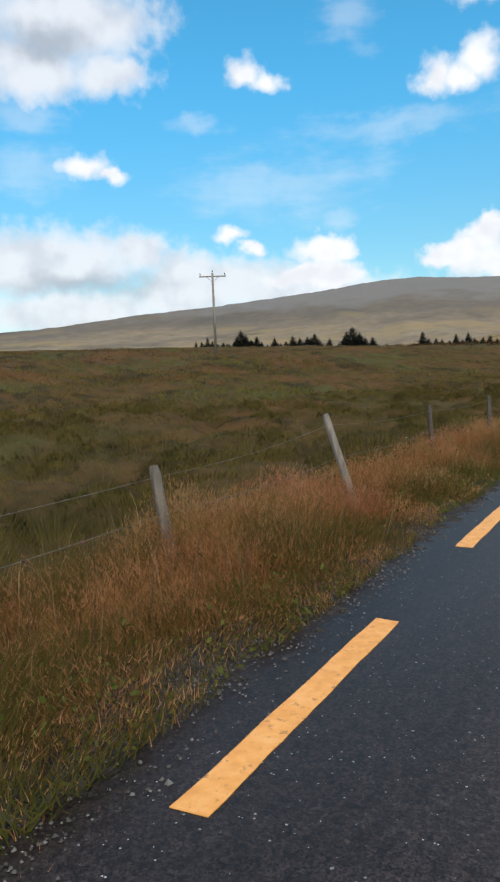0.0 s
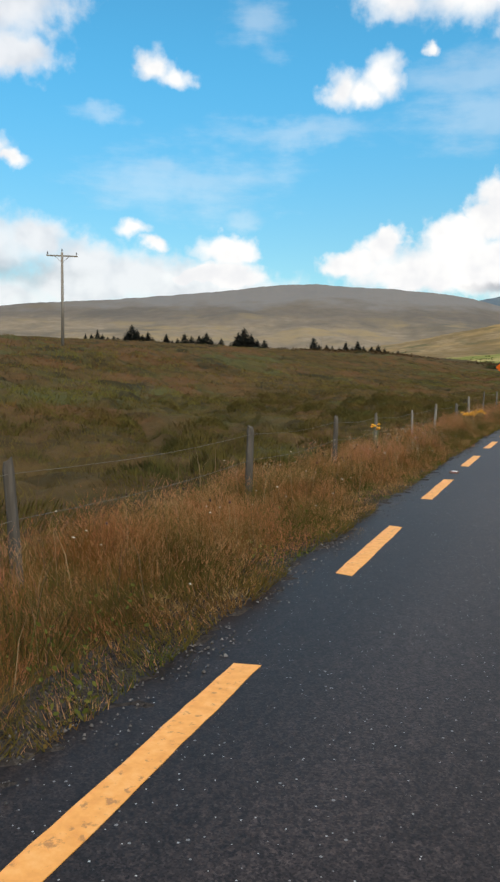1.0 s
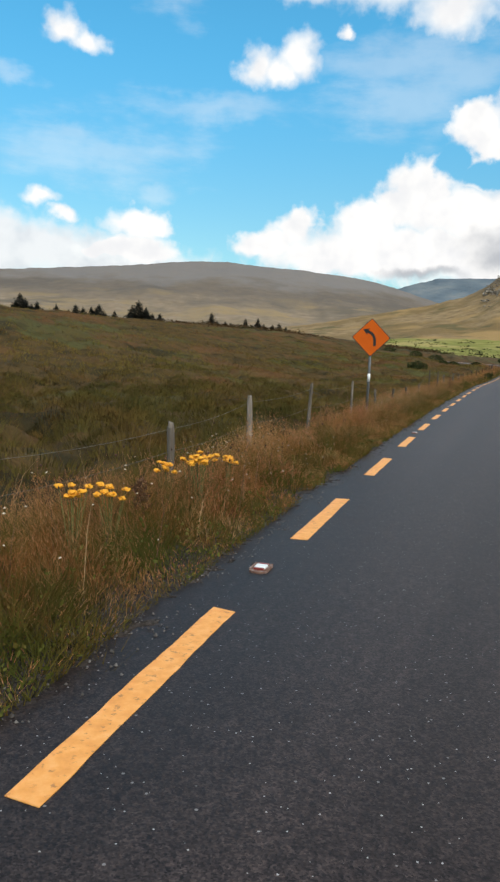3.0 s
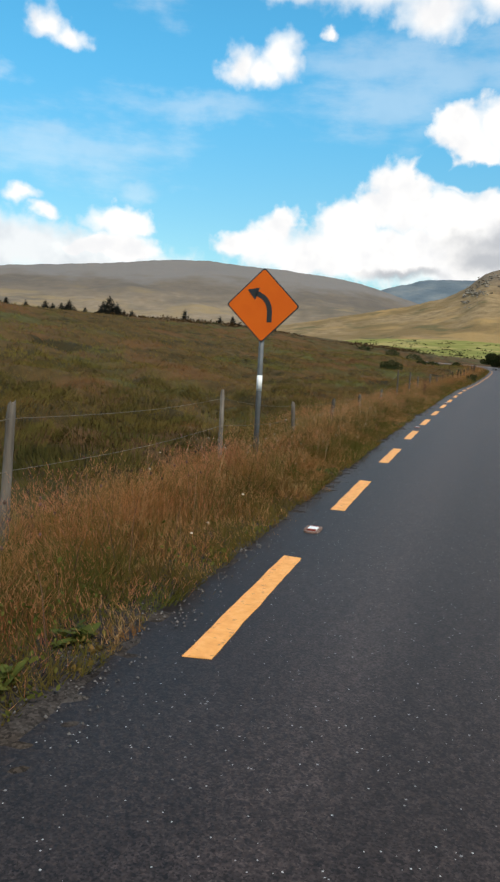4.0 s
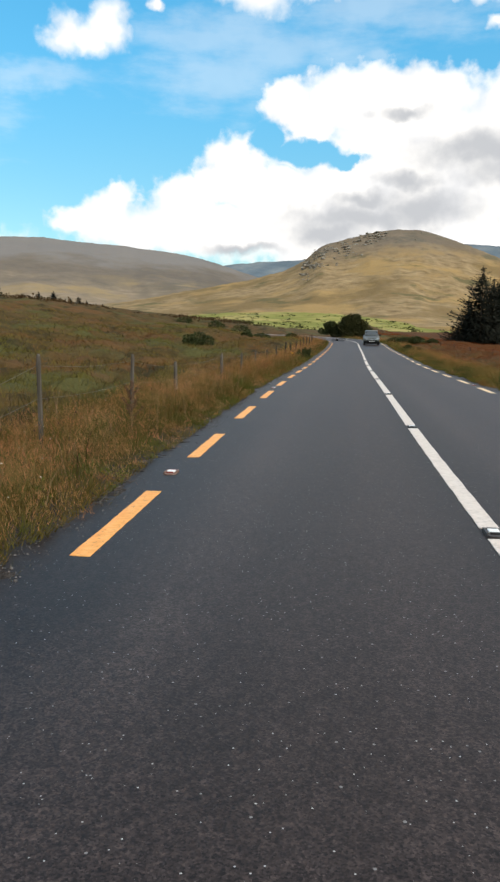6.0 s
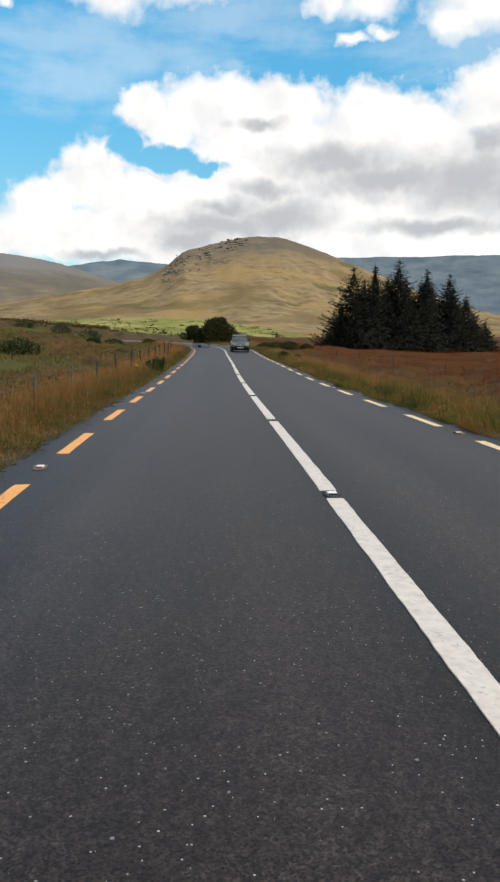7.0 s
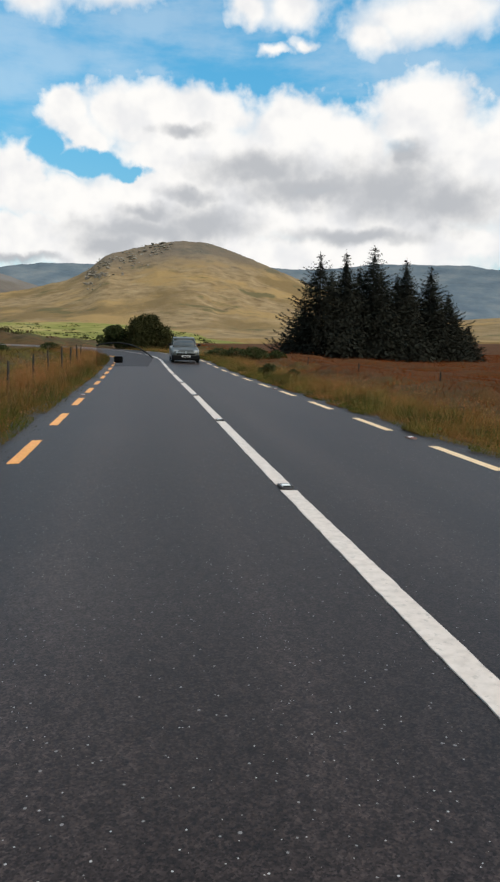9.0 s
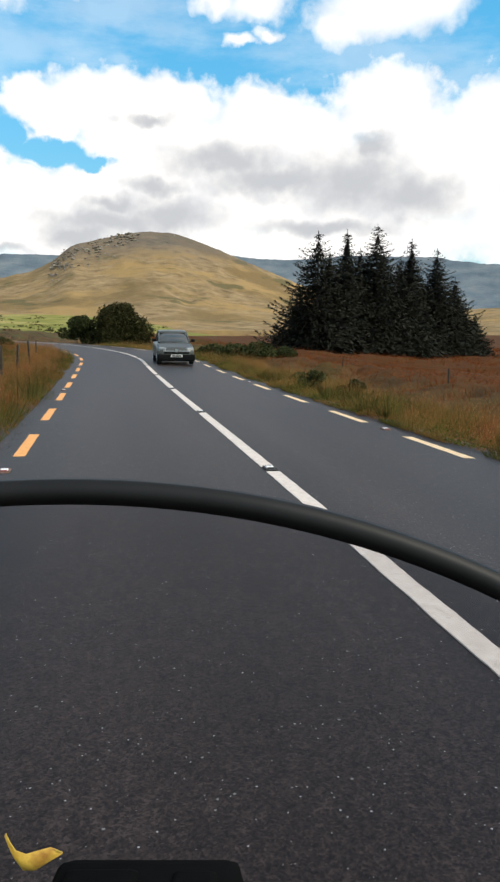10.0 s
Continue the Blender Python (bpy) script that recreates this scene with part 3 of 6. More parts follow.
def build_ground():
    step_ = lambda a, b, n: np.linspace(a, b, n, endpoint=False)
    grow = lambda a, b, n: np.geomspace(a, b, n)
    ys = np.concatenate([-grow(40, 4600, 22)[::-1], step_(-38, -10, 14), step_(-10, 175, 460), 175 + grow(0.6, 4500, 60)])
    lat = np.concatenate([-grow(60, 4600, 34)[::-1], -grow(2.2, 58, 110)[::-1], step_(-2.1, 0, 16), np.array([0.05, 1.5, 3, 4.5, 5.8]), 5.85 + step_(0, 2.2, 16), 8.1 + grow(0.2, 55, 60), 66 + grow(4, 4500, 34)])
    Y, O = np.meshgrid(ys, lat, indexing="ij")
    X = O + edge_x(np.clip(Y, -60, BEND)) * np.exp(-np.maximum(np.abs(O) - 100, 0) / 200)
    Z = land_z(X, Y, 0.66)
    n, m = X.shape
    i = np.arange(n * m).reshape(n, m)
    quads = np.stack([i[:-1, :-1], i[:-1, 1:], i[1:, 1:], i[1:, :-1]], -1).reshape(-1, 4)
    ob = piece("ground", mesh_from("ground", np.stack([X, Y, Z], -1).reshape(-1, 3), quads, MOOR))
    tagged(ob, "brown and olive moorland turf rising to a low brow", "moorland", kind="structure")


build_ground()


def build_road():
    ss = np.concatenate([np.arange(-60, 110, 0.8), np.arange(110, BEND + 60, 0.6)])
    os_ = np.concatenate([[-0.86], np.linspace(-0.74, 6.42, 16), [6.54]])
    S, O = np.meshgrid(ss, os_, indexing="ij")
    ragged = 0.07 * waves(S, O * 0, 1.3) + 0.05 * waves(S, O * 0, 0.47, 2)
    side = np.where(O < 0, -1, np.where(O > 5.9, 1, 0))
    P = on_road(S, O + side * ragged)
    P[..., 2] -= np.where((O < -0.8) | (O > 6.5), 0.09, 0)
    n, m = S.shape
    i = np.arange(n * m).reshape(n, m)
    quads = np.stack([i[:-1, :-1], i[:-1, 1:], i[1:, 1:], i[1:, :-1]], -1).reshape(-1, 4)
    me = mesh_from("road", P.reshape(-1, 3), quads, ASPHALT)
    me.attributes.new("across", "FLOAT", "POINT").data.foreach_set("value", O.ravel().astype(np.float32))
    tagged(piece("road", me), "dark worn asphalt country road bending left", "road", kind="structure")


build_road()


# ---- road markings ----
def strip_mark(name, s0, s1, o0, o1, mat_, lift=0.004):
    """A painted mark on the road: a thin slab with slightly ragged sides."""
    n = max(6, int((s1 - s0) / 0.1))
    s = np.linspace(s0, s1, n)
    wob = lambda k: 0.002 * np.sin(s * 7 + k) + np.random.uniform(-0.003, 0.003, n)
    a, b = on_road(s + 0.02 * np.sin(7 * s[0]) , o0 + wob(s0), lift), on_road(s, o1 + wob(2 + s0), lift)
    a[0, 1] += np.random.uniform(-0.02, 0.02)
    b[-1, 1] += np.random.uniform(-0.03, 0.03)
    top = np.stack([a, b], 1).reshape(-1, 3)
    low = top - [0, 0, 0.012]
    k = len(top)
    f = []
    for i in range(n - 1):
        p = 2 * i
        f += [(p, p + 1, p + 3, p + 2), (p, p + 2, p + 2 + k, p + k), (p + 1, p + 1 + k, p + 3 + k, p + 3)]
    f += [(0, k, k + 1, 1), (k - 2, k - 1, 2 * k - 1, 2 * k - 2)]
    return piece(name, mesh_from(name, np.concatenate([top, low]), f, mat_, False))


for i in range(-3, 50):
    tagged(strip_mark("edge_line_mark", 4.0 * i, 4.0 * i + 2.06, 0.0, 0.144, YELLOW), "worn yellow painted dash along the road edge", "road marking", "dashes of the verge-side line")
for i in range(12, 45):
    s = 89.3 - 2.06 + 4.0 * (i - 22)
    tagged(strip_mark("edge_line_mark", s, s + 2.06, RIGHT, RIGHT + 0.144, PALE), "faded pale yellow painted dash along the road edge", "road marking", "dashes of the far edge line")
STUD_STEP, STUD_START = 6.2, 64.92 - 6.2 * 20
for i in range(12, 42):
    s = STUD_START + STUD_STEP * i
    if s > -15:
        tagged(strip_mark("centre_line_mark", s + 0.16, s + STUD_STEP - 0.16, CENTRE - 0.075, CENTRE + 0.075, WHITE), "off-white painted centre line between two studs", "road marking", "lengths of the centre line")


def stud_frame():
    """A cast shoe with rounded ends and two cheeks."""
    bm = bmesh.new()
    box(bm, -0.068, 0.068, -0.125, 0.125, -0.01, 0.012)
    es = [e for e in bm.edges if abs((e.verts[0].co - e.verts[1].co).normalized().z) > 0.9]
    bmesh.ops.bevel(bm, geom=es, offset=0.055, segments=4, affect="EDGES", profile=0.5)
    box(bm, -0.066, -0.048, -0.085, 0.085, 0.006, 0.024, bevel=0.005)
    box(bm, 0.048, 0.066, -0.085, 0.085, 0.006, 0.024, bevel=0.005)
    return bm


def make_stud(edge_kind):
    """A cat's-eye: casting, rubber block and two reflectors; those at the edge have a rusty casting and a white block."""
    ob = tagged(new("road_stud"), "reflective road stud in a rusty casting beside the edge line" if edge_kind else "reflective road stud in an iron casting in the centre line", "road stud")
    part("casting", stud_frame(), RUST if edge_kind else IRON, ob)
    bm = bmesh.new()
    box(bm, -0.042, 0.042, -0.045, 0.045, 0.008, 0.028, bevel=0.010)
    part("block", bm, BAND, ob, "white block")
    for y in (-0.066, 0.066):
        bm = bmesh.new()
        box(bm, -0.036, 0.036, y - 0.012, y + 0.012, 0.012, 0.026, bevel=0.004)
        part("reflector", bm, RED_GLASS if edge_kind else BLACK, ob, "dark red glass reflector" if edge_kind else "dark glass reflector")
    return ob


def seat_on_road(s, o, lift=0.0):
    p, q = on_road(s, o, lift), on_road(s + 0.5, o, lift)
    d = q - p
    return Matrix.Translation(p) @ Euler((math.atan2(d[2], np.hypot(d[0], d[1])), 0, math.atan2(-d[0], d[1]))).to_matrix().to_4x4()


def place_studs():
    first = make_stud(False)
    tagged(first, group="centre line studs")
    first.matrix_basis = seat_on_road(STUD_START + STUD_STEP * 19, CENTRE)
    for i in list(range(17, 19)) + list(range(20, 38)):
        copy_thing(first, seat_on_road(STUD_START + STUD_STEP * i, CENTRE))
    first = make_stud(True)
    tagged(first, group="edge line studs")
    first.matrix_basis = seat_on_road(7.0, 0.03)
    for i in (-1, 1, 2, 3, 4, 5, 6, 7, 8, 9, 10, 11):
        copy_thing(first, seat_on_road(7.0 + 12 * i, 0.03))
    for i in range(6, 12):
        copy_thing(first, seat_on_road(10.2 + 12 * i, RIGHT + 0.07))


place_studs()


# ---- grass: blades by the ten thousand ----
def lay_normals(me, x, y, per, level):
    """Blades of one sward take up light like the slope that they grow on, level says how far."""
    gx, gy = (land_z(x + 0.15, y) - land_z(x - 0.15, y)) / 0.3, (land_z(x, y + 0.15) - land_z(x, y - 0.15)) / 0.3
    up = np.stack([-gx, -gy, np.ones(len(x))], -1)
    up /= np.linalg.norm(up, axis=1, keepdims=True)
    own = np.random.normal(0, 1, (len(x), 3))
    own /= np.linalg.norm(own, axis=1, keepdims=True)
    n = up * level + own * (1 - level)
    n /= np.linalg.norm(n, axis=1, keepdims=True)
    me.normals_split_custom_set_from_vertices(np.repeat(n, per, 0).tolist())


def blades(name, x, y, height, width, lean, mat_, label, category, droop=0.35, base=None, plain=False, level=0.6):
    """One mesh of bent, tapered blades rooted at x, y."""
    n = len(x)
    z = (land_z(x, y) if base is None else base) - 0.02
    turn = 5 * waves(x, y, 1.4, 12) + np.random.normal(0, 1.1, n)
    way = np.stack([np.cos(turn), np.sin(turn)], -1)
    face = np.random.uniform(-0.36, np.pi - 0.36, n)
    side = np.stack([np.cos(face), np.sin(face), np.zeros(n)], -1) * (width / 2)[:, None]
    root = np.stack([x, y, z], -1)
    bend = (np.random.uniform(0.2, 1, n) * lean * height)[:, None]
    mid = root + np.concatenate([way * bend * 0.35, (height * 0.55)[:, None]], 1)
    tip = root + np.concatenate([way * bend, (height * (1 - droop * np.random.uniform(0, 0.5, n)))[:, None]], 1)
    if plain:
        V = np.stack([root - side, root + side, tip], 1).reshape(-1, 3)
        ob = piece(name, mesh_from(name, V, np.arange(3 * n).reshape(-1, 3), mat_))
        lay_normals(ob.data, x, y, 3, level)
        return tagged(ob, label, category, kind="stuff")
    V = np.stack([root - side, root + side, mid + side * 0.8, mid - side * 0.8, tip], 1).reshape(-1, 3)
    b = 5 * np.arange(n)[:, None]
    F = np.concatenate([b + [0, 1, 2], b + [0, 2, 3], b + [3, 2, 4]], 1).reshape(-1, 3)
    ob = piece(name, mesh_from(name, V, F, mat_))
    lay_normals(ob.data, x, y, 5, level)
    return tagged(ob, label, category, kind="stuff")


def scatter(n, s0, s1, o0, o1, power=1.0):
    s = np.random.uniform(s0, s1, n)
    o = o0 + (o1 - o0) * np.random.uniform(0, 1, n) ** power
    p = on_road(s, o)
    return p[:, 0], p[:, 1], s, o


def sprays(origins, ways, size, flat=0.5, slim=False):
    """Small leaf shapes at the origins, long along ways; slim ones are plain tapered slips."""
    n = len(origins)
    ways = ways / np.linalg.norm(ways, axis=1, keepdims=True)
    rnd = np.random.normal(0, 1, (n, 3))
    side = np.cross(ways, rnd)
    side /= np.linalg.norm(side, axis=1, keepdims=True) + 1e-6
    L = (size * np.random.uniform(0.6, 1.3, n))[:, None]
    a, b = origins - side * L * flat * 0.25, origins + side * L * flat * 0.25
    c, d = origins + ways * L * 0.6 + side * L * flat * 0.5, origins + ways * L * 0.6 - side * L * flat * 0.5
    tip = origins + ways * L
    if slim:
        return np.stack([origins + side * L * flat * 0.5, tip, origins - side * L * flat * 0.5], 1).reshape(-1, 3), np.arange(3 * n).reshape(-1, 3)
    V = np.stack([a, b, c, tip, d], 1).reshape(-1, 3)
    k = 5 * np.arange(n)[:, None]
    F = np.concatenate([k + [0, 1, 2], k + [0, 2, 4], k + [4, 2, 3]], 1).reshape(-1, 3)
    return V, F


def rim_of_grass(s, o, base_o):
    """How far a root stands inside the uneven front of the verge grass."""
    return np.abs(o - base_o) - 0.12 * waves(s, s * 0, 3.6, 6, 4) - 0.12 * waves(s, s * 0, 1.3, 11, 2) - 0.01


def verge(s0, s1, n, left, wide=1.0, green=0.75, plain=False, deep=3.3, tall=1.0):
    """Fine dry stalks, low green blades and feathery seed heads on one verge."""
    sign, base_o = (-1, 0.0) if left else (1, RIGHT + 0.14)
    lo, hi = base_o + sign * 0.18, base_o + sign * deep
    x, y, s, o = scatter(n, s0, s1, lo, hi)
    inner = rim_of_grass(s, o, base_o)
    clump = 0.5 + 0.5 * waves(x, y, 1.1, 7)
    swell = np.clip(0.55 + 0.6 * waves(x, y, 2.8, 21), 0.1, 1.2)
    back = 1 - smooth(deep - 0.9, deep - 0.1, np.abs(o - base_o) + 0.35 * waves(x, y, 1.4, 25))
    keep = (np.random.uniform(0, 1, n) < (0.25 + 0.55 * clump + 0.25 * smooth(0.6, 1.6, inner)) * (0.25 + 0.75 * back) * (0.50 + 0.50 * smooth(0.35, 0.85, inner))) & (inner > 0.30)
    x, y, inner, clump, swell, back = (v[keep] for v in (x, y, inner, clump, swell, back))
    k = len(x)
    h = tall * (0.10 + 0.40 * smooth(0.40, 1.25 if left else 1.7, inner)) * (0.15 + 0.70 * clump + 0.45 * swell) * np.random.uniform(0.40, 1.30, k) * (0.45 + 0.55 * back)
    blades("dry_grass", x, y, h, wide * (1.5 if plain else 1.0) * np.random.uniform(0.0013, 0.0032, k), 0.75, STRAW if left and 51 < s1 < 100 else TALL, "long dry orange-brown grass on the roadside verge", "grass", plain=plain, level=0.85)
    top = np.repeat(np.flatnonzero(np.random.uniform(0, 1, k) < 0.60 * (0.4 + 0.9 * clump)), 1 if plain else 3)
    tx, ty, th = x[top], y[top], h[top]
    m = len(tx)
    blades("seed_heads", tx + np.random.normal(0, 0.03, m), ty + np.random.normal(0, 0.03, m), np.random.uniform(0.02, 0.07, m), wide * np.random.uniform(0.0018, 0.0042, m), 1.1, PANICLE,
           "feathery pinkish-brown seed heads over the verge", "grass", base=land_z(tx, ty) + th * np.random.uniform(0.72, 1.02, m), plain=True, level=0.85)
    x, y, s, o = scatter(int(n * green), s0, s1, base_o + sign * 0.22, hi, 1.4 if left else 2.4)
    inner = rim_of_grass(s, o, base_o)
    ok = inner > 0.27
    x, y, inner = x[ok], y[ok], inner[ok]
    k = len(x)
    h = (1.0 if left else 1.1) * (0.09 + 0.20 * smooth(0.32, 0.95, inner)) * np.random.uniform(0.5, 1.4, k) * (0.6 + 0.5 * green) * (0.45 + 1.25 * np.clip(0.45 + 1.0 * waves(x, y, 1.5, 19), 0, 1))
    blades("green_grass", x, y, h, wide * np.random.uniform(0.003, 0.008, k), 1.1, GREEN if left else LUSH, "low green and straw grass at the foot of the verge", "grass", droop=0.8, plain=True, level=0.75)


PANICLE = material("seed_heads", [(0.34, 0.130, 0.052), (0.48, 0.200, 0.085), (0.58, 0.29, 0.13), (0.66, 0.42, 0.22)], scale=0.8, rough=0.8, island=0.3, patch=[((0.60, 0.22, 0.135), 0.52, 0.66), ((0.50, 0.34, 0.15), 0.53, 0.66)],
                   patch_scale=0.7, through_light=0.45, spec=0.05)
verge(-8, 24, 160000, True, 1.05, 0.62, deep=2.9)
verge(24, 51, 105000, True, 1.05, 0.9, deep=2.5)
verge(50, 82, 80000, True, 1.25, 0.9)
verge(82, 165, 115000, True, 1.7, 0.75, True, tall=1.35)
verge(72, 165, 150000, False, 1.4, 0.8, True, deep=2.9, tall=1.15)


def verge_herbs():
    """Small broad leaves of clover, plantain and silverweed along the front of the verge."""
    for sign, base_o, s0, s1, n, leaf in ((-1, 0.0, -6, 84, 70000, 0.024), (1, RIGHT + 0.14, 84, 150, 40000, 0.03)):
        x, y, s, o = scatter(n, s0, s1, base_o + sign * 0.25, base_o + sign * 1.6, 1.5)
        inner = rim_of_grass(s, o, base_o)
        like = (inner > 0.22) & (np.random.uniform(0, 1, n) < smooth(-0.05, 0.55, waves(x, y, 1.3, 33)) * (1 - 0.8 * smooth(0.5, 1.3, inner)))
        x, y, inner = x[like], y[like], inner[like]
        k = len(x)
        org = np.stack([x, y, land_z(x, y) + (0.015 + 0.20 * smooth(0.3, 0.9, inner)) * np.random.uniform(0.1, 1.1, k)], -1)
        a = np.random.uniform(0, 2 * np.pi, k)
        V, F = sprays(org, np.stack([np.cos(a), np.sin(a), np.random.uniform(0.0, 1.6, k)], -1), np.random.uniform(0.4, 1.5, k) * leaf, 0.6)
        tagged(piece("verge_herbs", mesh_from("verge_herbs", V, F, HERB)), "small yellow-green herb leaves at the foot of the verge", "weed", kind="stuff")


HERB = material("herb_leaves", [(0.050, 0.056, 0.010), (0.095, 0.100, 0.017), (0.16, 0.145, 0.028)], scale=2.0, rough=0.7, island=0.4, patch=[((0.20, 0.105, 0.030), 0.55, 0.66)], patch_scale=1.2, through_light=0.35, spec=0.15)
verge_herbs()


def moor_cover():
    """Olive grass on the humps, dark heather in the troughs and brown grass towards the brow. Pale crowns and dark
    troughs also carry hump shading in their colour.
    """
    for n, s0, s1, near, far, w0, w1, power, sward in ((120000, -8, 50, -1.9, -17, 0.006, 0.014, 1.5, BOG), (55000, 50, 85, -2.8, -17, 0.010, 0.020, 1.5, FEN), (34000, -10, 64, -14, -32, 0.03, 0.06, 1.2, SEDGE), (52000, -10, 64, -27, -75, 0.04, 0.08, 1.2, BROW), (70000, 60, 150, -14, -75, 0.03, 0.075, 1.3, FEN), (56000, 85, 165, -3.0, -20, 0.02, 0.045, 1.3, FEN)):
        x, y, s, o = scatter(n, s0, s1, near, far, power)
        t = tussock(x, y) + np.random.normal(0, 0.08, n) - 0.22 * smooth(34, 58, -o) - 0.35 * smooth(0.12, 0.5, waves(0.55 * x, y, 8.0, 14))
        width = np.random.uniform(w0, w1, n)
        h = np.random.uniform(0.5, 1.3, n)
        on = t > 0.46
        crest = t > 0.74
        on = on & ~crest
        blades("crest_grass", x[crest], y[crest], (0.07 + (0.12 if sward is BOG else 0.2) * np.clip(t[crest], 0, 1)) * h[crest], 1.15 * width[crest], 1.0, CREST, "pale olive grass on the crowns of the moor humps", "grass", droop=0.6, plain=True, level=0.85)
        blades("moor_grass", x[on], y[on], (0.06 + (0.13 if sward is BOG else 0.22) * np.clip(t[on], 0, 1)) * h[on], width[on], 1.0, sward, "tussocky olive and straw-brown moor grass", "grass", droop=0.6, plain=True, level=0.8)
        on = t <= 0.46
        blades("heather", x[on], y[on], 0.11 * h[on], 1.4 * width[on], 0.9, HEATHER, "dark brown heather between the moor tussocks", "heather", droop=0.6, plain=True, level=0.8)


moor_cover()


def clumps(name, s, o, r, h, per, thick, mat_, label, category, nap=None):
    """Domed clumps of upright blades: one mesh. With nap the blades are that short and stand on the dome itself."""
    n = len(s)
    c = on_road(s, o)
    a, d = np.random.uniform(0, 2 * np.pi, (n, per)), np.sqrt(np.random.uniform(0, 1, (n, per)))
    x, y = c[:, 0, None] + r[:, None] * d * np.cos(a), c[:, 1, None] + r[:, None] * d * np.sin(a)
    high = h[:, None] * np.sqrt(1.05 - d * d) * np.random.uniform(0.75, 1.1, (n, per)) + 0.06
    foot = land_z(x, y) - 0.02
    if nap:
        foot = foot + h[:, None] * np.sqrt(1.0 - 0.98 * d * d) * (1 + 0.25 * waves(x, y, 0.5, 3))
        high = nap * np.random.uniform(0.5, 1.5, (n, per))
    root = np.stack([x, y, foot], -1).reshape(-1, 3)
    out = np.stack([np.cos(a) * d * high * 0.7, np.sin(a) * d * high * 0.7, high], -1).reshape(-1, 3)
    f = np.random.uniform(-0.36, np.pi - 0.36, n * per)
    side = np.stack([np.cos(f), np.sin(f), f * 0], -1) * np.random.uniform(0.4, 1.0, n * per)[:, None] * thick
    V = np.stack([root - side, root + side, root + out], 1).reshape(-1, 3)
    ob = piece(name, mesh_from(name, V, np.arange(len(V)).reshape(-1, 3), mat_))
    nrm = np.stack([d * np.cos(a), d * np.sin(a), np.sqrt(1.1 - d * d)], -1).reshape(-1, 3) + np.random.normal(0, 0.2, (n * per, 3))
    nrm /= np.linalg.norm(nrm, axis=1, keepdims=True)
    ob.data.normals_split_custom_set_from_vertices(np.repeat(nrm, 3, 0).tolist())
    tagged(ob, label, category, kind="stuff")


def place_clumps():
    any_ = np.random.uniform
    n = 260
    clumps("sedge_hummocks", np.concatenate([any_(-6, 62, n - 70), any_(34, 54, 70)]), -2.7 - 13 * any_(0, 1, n) ** 1.25, any_(0.4, 1.15, n), any_(0.16, 0.42, n), 620, 0.011, BRACKEN, "low rounded green sedge hummocks behind the fence", "sedge", nap=0.10)
    clumps("rush_clumps", any_(-6, 84, 60), -2.9 - 12 * any_(0, 1, 60) ** 1.3, any_(0.25, 0.6, 60), any_(0.18, 0.34, 60), 360, 0.006, RUSH, "domed olive rush clumps at the foot of the moor", "rushes")
    n = 70
    clumps("green_tufts", any_(-5, 90, n), -0.85 - 1.1 * any_(0, 1, n), any_(0.12, 0.34, n), any_(0.22, 0.46, n), 160, 0.0045, TUFT, "green grass tufts among the dry verge stalks", "grass")
    n = 46
    clumps("green_tufts", any_(84, 150, n), -0.5 - 1.2 * any_(0, 1, n), any_(0.15, 0.4, n), any_(0.25, 0.5, n), 120, 0.008, TUFT, "green grass tufts among the dry verge stalks", "grass")
    n = 110
    clumps("green_tufts", any_(80, 150, n), RIGHT + 0.65 + 1.2 * any_(0, 1, n), any_(0.15, 0.45, n), any_(0.25, 0.55, n), 120, 0.008, TUFT, "green grass tufts along the far verge", "grass")


TUFT = material("green_tuft", [(0.045, 0.044, 0.011), (0.085, 0.082, 0.018), (0.14, 0.122, 0.030)], scale=1.5, rough=0.75, island=0.5, through_light=0.4, spec=0.15)
BRACKEN = material("green_hummock", [(0.0731, 0.0570, 0.0162), (0.1055, 0.0826, 0.0218), (0.1425, 0.1083, 0.0294)], scale=0.7, rough=0.8, island=0.22, patch=[((0.1425, 0.0902, 0.0285), 0.52, 0.64), ((0.0731, 0.0684, 0.0199), 0.54, 0.64)], patch_scale=0.25, through_light=0.35, spec=0.05)
place_clumps()


def dead_stalks():
    """Thin brown seed stalks that stand over the grass."""
    n = 3200
    s = np.random.uniform(-6, 150, n)
    p = on_road(s, -np.random.uniform(0.6, 3.2, n))
    blades("dead_stalks", p[:, 0], p[:, 1], np.random.uniform(0.40, 0.82, n), np.random.uniform(0.003, 0.007, n), 0.45, STALKS, "dry brown seed stalks over the verge", "weed")


STALKS = material("dry_stalks", [(0.05, 0.022, 0.010), (0.11, 0.05, 0.022), (0.22, 0.125, 0.055), (0.36, 0.24, 0.12)], scale=2, rough=0.9, island=0.8)
dead_stalks()


def right_field():
    n = 220000
    x = 8 + 82 * np.random.uniform(0, 1, n) ** 1.6
    y = np.random.uniform(85, 260, n)
    s, o = to_road(x, y)
    ok = o > RIGHT + 3.0
    x, y = x[ok], y[ok]
    h = np.random.uniform(0.12, 0.38, len(x))
    blades("field_grass", x, y, h, np.random.uniform(0.4, 1.0, len(x)) * (0.014 + 0.0007 * (x - 8)), 1.1, RUSSET, "rough russet grass of the flat bog field", "grass", droop=0.5, plain=True, level=0.9)


RUSSET = material("russet_grass", [(0.125, 0.030, 0.006), (0.195, 0.047, 0.009), (0.265, 0.078, 0.016)], scale=0.3, rough=0.8, island=0.25,
                  patch=[((0.19, 0.105, 0.028), 0.58, 0.7)], patch_scale=0.06, through_light=0.35, spec=0.05)
right_field()


